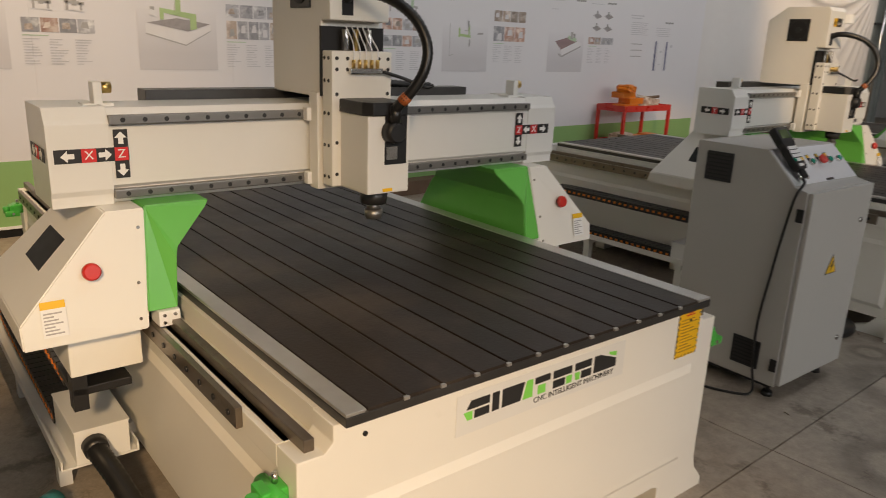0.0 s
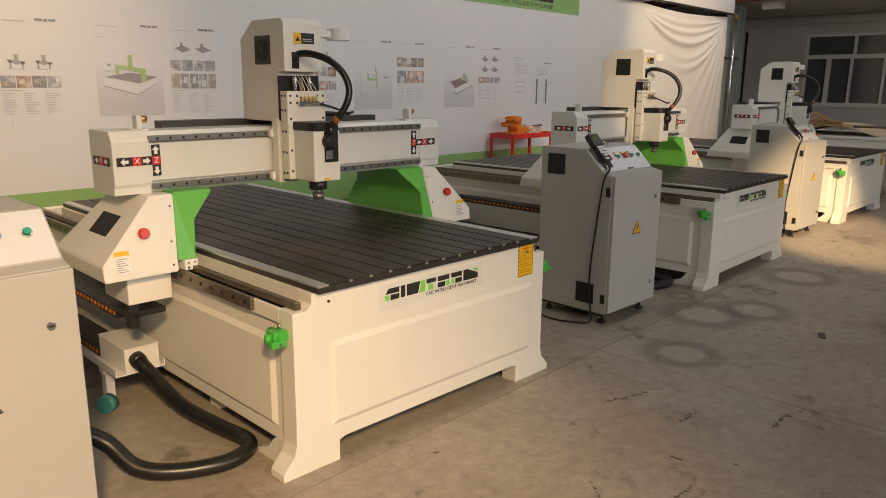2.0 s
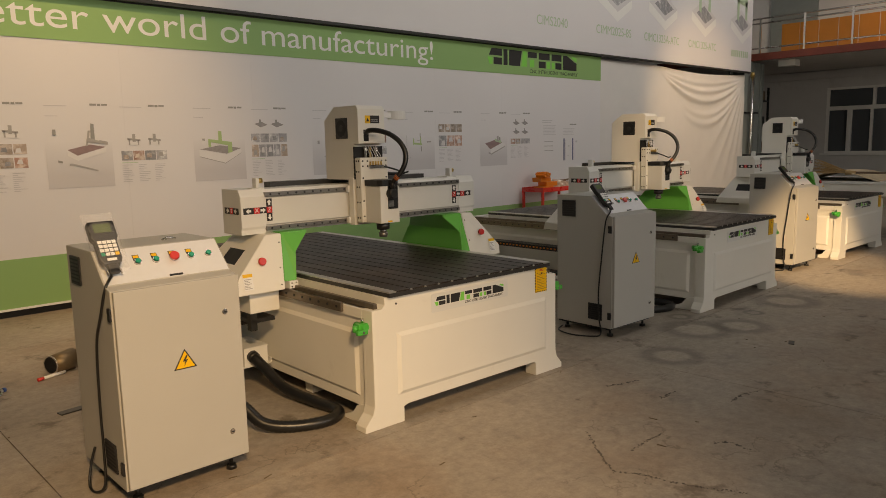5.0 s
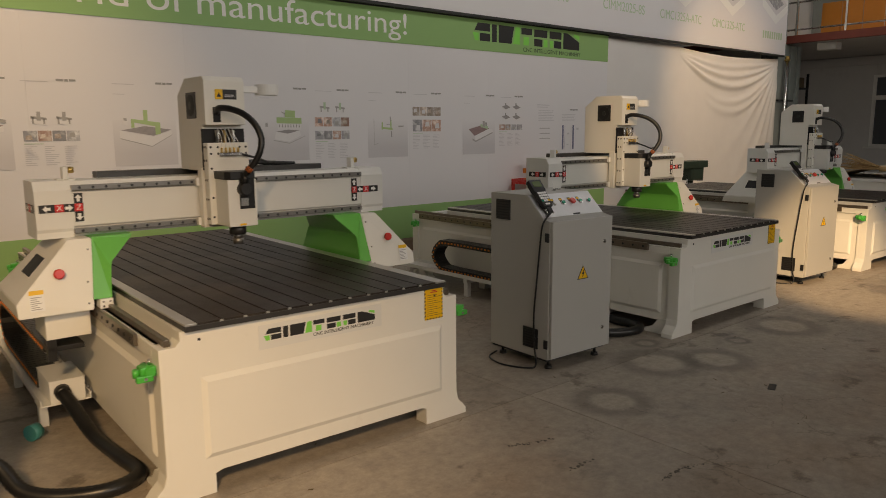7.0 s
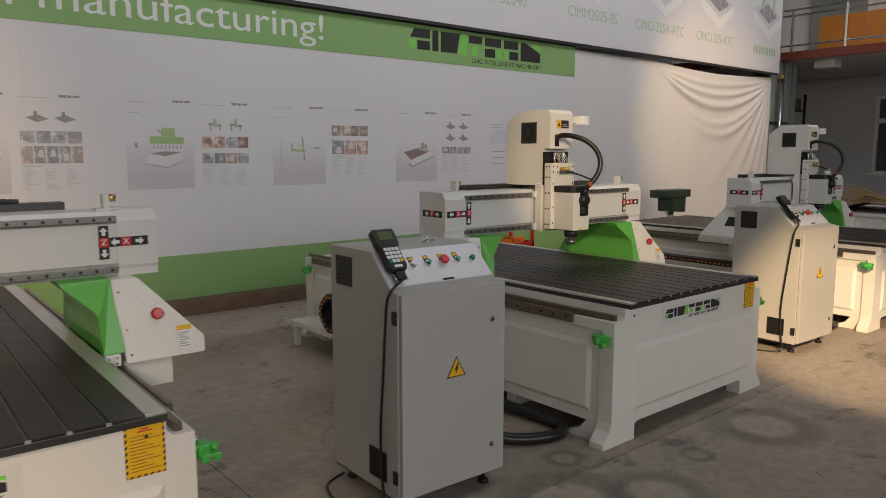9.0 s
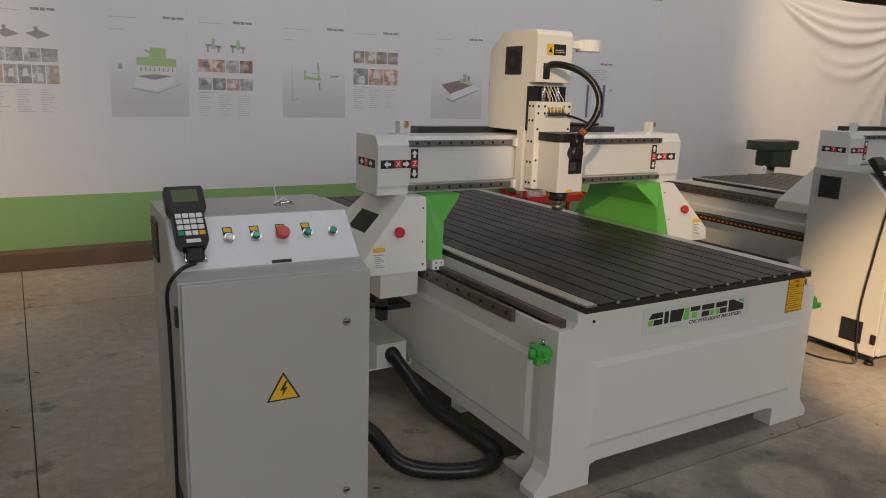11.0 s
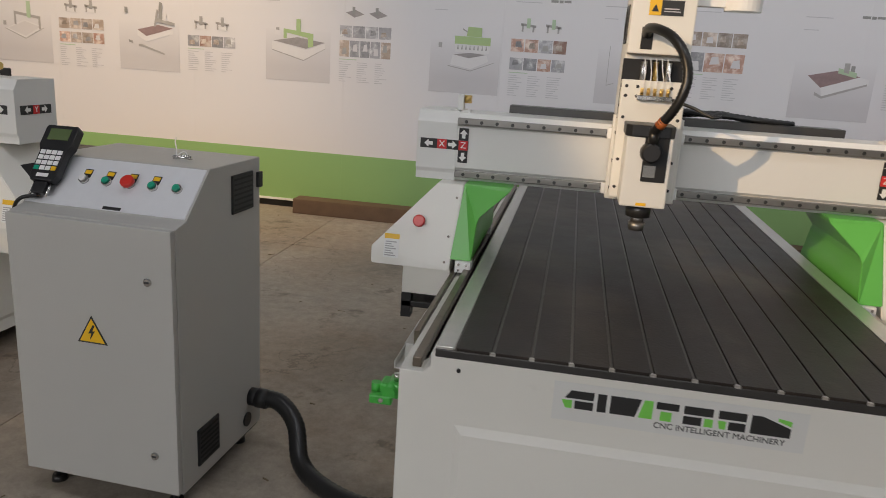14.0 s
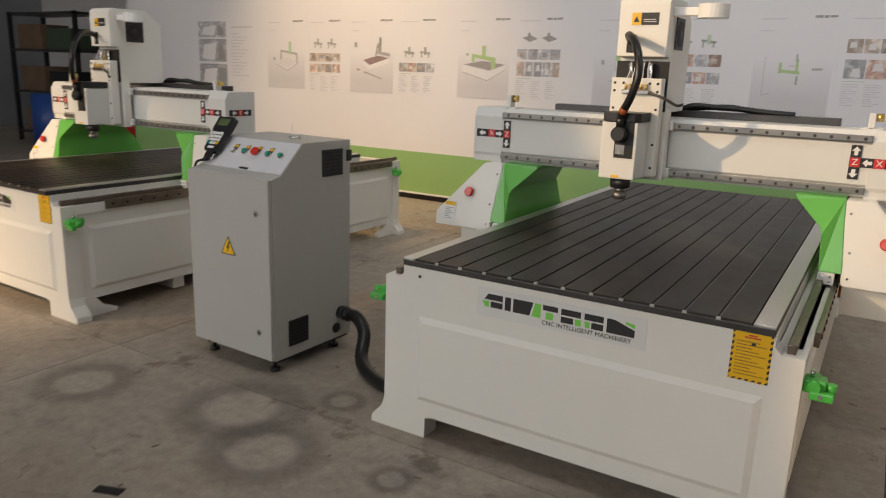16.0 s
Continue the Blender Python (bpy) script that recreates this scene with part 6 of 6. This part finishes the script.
# floor clutter by the first cabinet
can = thing("tin_can", "dented brown tin lying on its side on the floor", "tin", pose(1.08, 3.74, 0.075, 0, 0, 25))
bm = cyl((-0.09, 0, 0), (0.09, 0, 0), 0.062, 0.075, seg=28)
part("wall", bm, M_TIN, can)
part("rim", cyl((-0.094, 0, 0), (-0.088, 0, 0), 0.066, seg=28), M_STEEL, can)
# near-black disc paints the tin's shaded inside on its closed end
part("hollow_shade", cyl((-0.0945, 0, 0), (-0.0942, 0, 0), 0.057, seg=28), M_DARK, can)
mk = thing("paint_stick", "short white stick with a red tip beside the tin", "stick", pose(0.93, 3.64, 0.012, 0, 0, 20))
part("shaft", cyl((0, 0, 0), (0.16, 0, 0), 0.011), M_WHITE, mk)
part("tip", cyl((-0.04, 0, 0), (0, 0, 0), 0.012), M_RED, mk)
on("steel_bar", bx(-0.09, 0.09, -0.03, 0.03, 0, 0.008, 0.001), M_BRAIL, "flat dark steel offcut on the floor", "offcut", pose(0.89, 2.86, 0, 0, 0, 8))
bo = thing("water_bottle", "clear plastic water bottle with blue cap on the floor", "bottle", pose(0.56, 3.43, 0.034, 0, 0, 30))
part("body", cyl((-0.1, 0, 0), (0.07, 0, 0), 0.033, seg=20), M_BOTTLE, bo)
part("neck", cyl((0.07, 0, 0), (0.11, 0, 0), 0.033, 0.013, seg=20), M_BOTTLE, bo)
part("cap", cyl((0.11, 0, 0), (0.128, 0, 0), 0.015, seg=16), M_BLUE, bo)
part("band", cyl((-0.04, 0, 0), (0.01, 0, 0), 0.0335, seg=20), mat("pale_blue_print", (0.35, 0.55, 0.70), 0.4, 0, 0.2, 60), bo, "pale blue paper band")
on("castor", cyl((-0.025, 0, 0.04), (0.025, 0, 0.04), 0.04, seg=24), mat("teal_plastic", (0.05, 0.25, 0.24), 0.3, 0, 0.1, 9), "small teal roller lying under the tray", "roller", pose(1.66, 2.40, 0, 0, 0, 35))
on("floor_scrap", bx(-0.05, 0.05, -0.02, 0.02, 0, 0.004), M_BLACK, "small black scrap on the concrete", "scrap", pose(5.1, 0.36, 0, 0, 0, 20))
rnd = random.Random(8)
bm = bmesh.new()
for k in range(150):
    x, y = rnd.uniform(-1, 9), rnd.uniform(-0.6, 5.6)
    a = rnd.uniform(0, 6.3)
    L, w = rnd.uniform(0.006, 0.05), rnd.uniform(0.002, 0.007)
    b = bx(-L / 2, L / 2, -w / 2, w / 2, 0.0, 0.003)
    bmesh.ops.transform(b, matrix=pose(x, y, 0.0003, 0, 0, math.degrees(a)), verts=b.verts)
    join(bm, b)
tagged(part("swarf", bm, M_TIN), "scattered dark chips and scraps on the concrete", "swarf", kind="stuff")

# ragged crack in the concrete and dark scuffs beside it
rnd = random.Random(21)
M_CRACK = mat("crack_dirt", (0.115, 0.098, 0.082), 0.9, 0, 0.35, 30)
bm = bmesh.new()
for run, wide in (([(2.69, 0.48), (2.57, 0.35), (2.46, 0.22), (2.38, 0.11), (2.44, 0.03), (2.46, -0.08), (2.50, -0.22), (2.60, -0.42)], 0.012), ([(2.64, 0.18), (2.78, 0.19), (2.93, 0.18)], 0.011), ([(3.37, 0.81), (3.52, 0.74), (3.60, 0.73)], 0.016), ([(3.39, 0.46), (3.48, 0.46), (3.57, 0.45)], 0.018), ([(3.0, -0.06), (3.06, -0.12), (3.04, -0.23)], 0.016), ([(3.62, 0.13), (3.75, 0.14), (3.90, 0.10)], 0.014)):
    for (xa, ya), (xb, yb) in zip(run[:-1], run[1:]):
        n = max(3, int(math.hypot(xb - xa, yb - ya) / 0.006))
        for k in range(n):
            if rnd.random() < 0.22:
                continue
            t = (k + rnd.random()) / n
            w = wide * rnd.uniform(0.1, 0.6)
            x, y = xa + (xb - xa) * t + rnd.uniform(-1, 1) * wide * 0.6, ya + (yb - ya) * t + rnd.uniform(-1, 1) * wide * 0.6
            a0 = rnd.uniform(0, 6)
            ring = [(x + w * rnd.uniform(0.5, 1.3) * math.cos(a0 + 1.05 * i), y + w * rnd.uniform(0.5, 1.3) * math.sin(a0 + 1.05 * i)) for i in range(6)]
            h = 0.0006 + 0.0009 * rnd.random()
            lo, hi = [bm.verts.new((*p, 0.0)) for p in ring], [bm.verts.new((*p, h)) for p in ring]
            bm.faces.new(hi)
            for i in range(6):
                bm.faces.new((lo[i], lo[(i + 1) % 6], hi[(i + 1) % 6], hi[i]))
tagged(part("floor_dirt", bm, M_CRACK), "dark dirt along cracks and scuffs in the concrete", "dirt", kind="stuff")

# dark corner past the banner's end
on("blue_drum", cyl((0, 0, 0), (0, 0, 0.88), 0.29, seg=32, r=0.02), M_BLUE, "blue plastic drum in the dark corner", "drum", pose(-4.6, 6.0, 0))
sh = thing("storage_rack", "dark loaded storage rack in the corner", "rack", pose(-6.2, 6.3, 0))
for a in (0, 1.9):
    for b in (0, 0.6):
        part("upright", bx(a, a + 0.06, b, b + 0.06, 0, 2.2), M_BLACK, sh)
for k, z in enumerate((0.15, 0.85, 1.55, 2.15)):
    part("shelf", bx(0, 1.96, 0, 0.66, z, z + 0.04), M_BRAIL, sh)
    if k < 3:
        part("crate", bx(0.15, 0.85, 0.08, 0.6, z + 0.04, z + 0.45, 0.01), M_WOOD, sh)
        part("crate", bx(1.0, 1.7, 0.08, 0.6, z + 0.04, z + 0.38, 0.01), M_BLACK if k % 2 else M_DRILL, sh)
rc = thing("red_cylinder", "red gas cylinder standing in the dark corner", "gas cylinder", pose(-3.4, 6.6, 0))
part("shell", cyl((0, 0, 0), (0, 0, 1.75), 0.12, seg=28, r=0.03), M_RED, rc)
part("cap", cyl((0, 0, 1.75), (0, 0, 1.9), 0.05, seg=20), M_BRASS, rc)
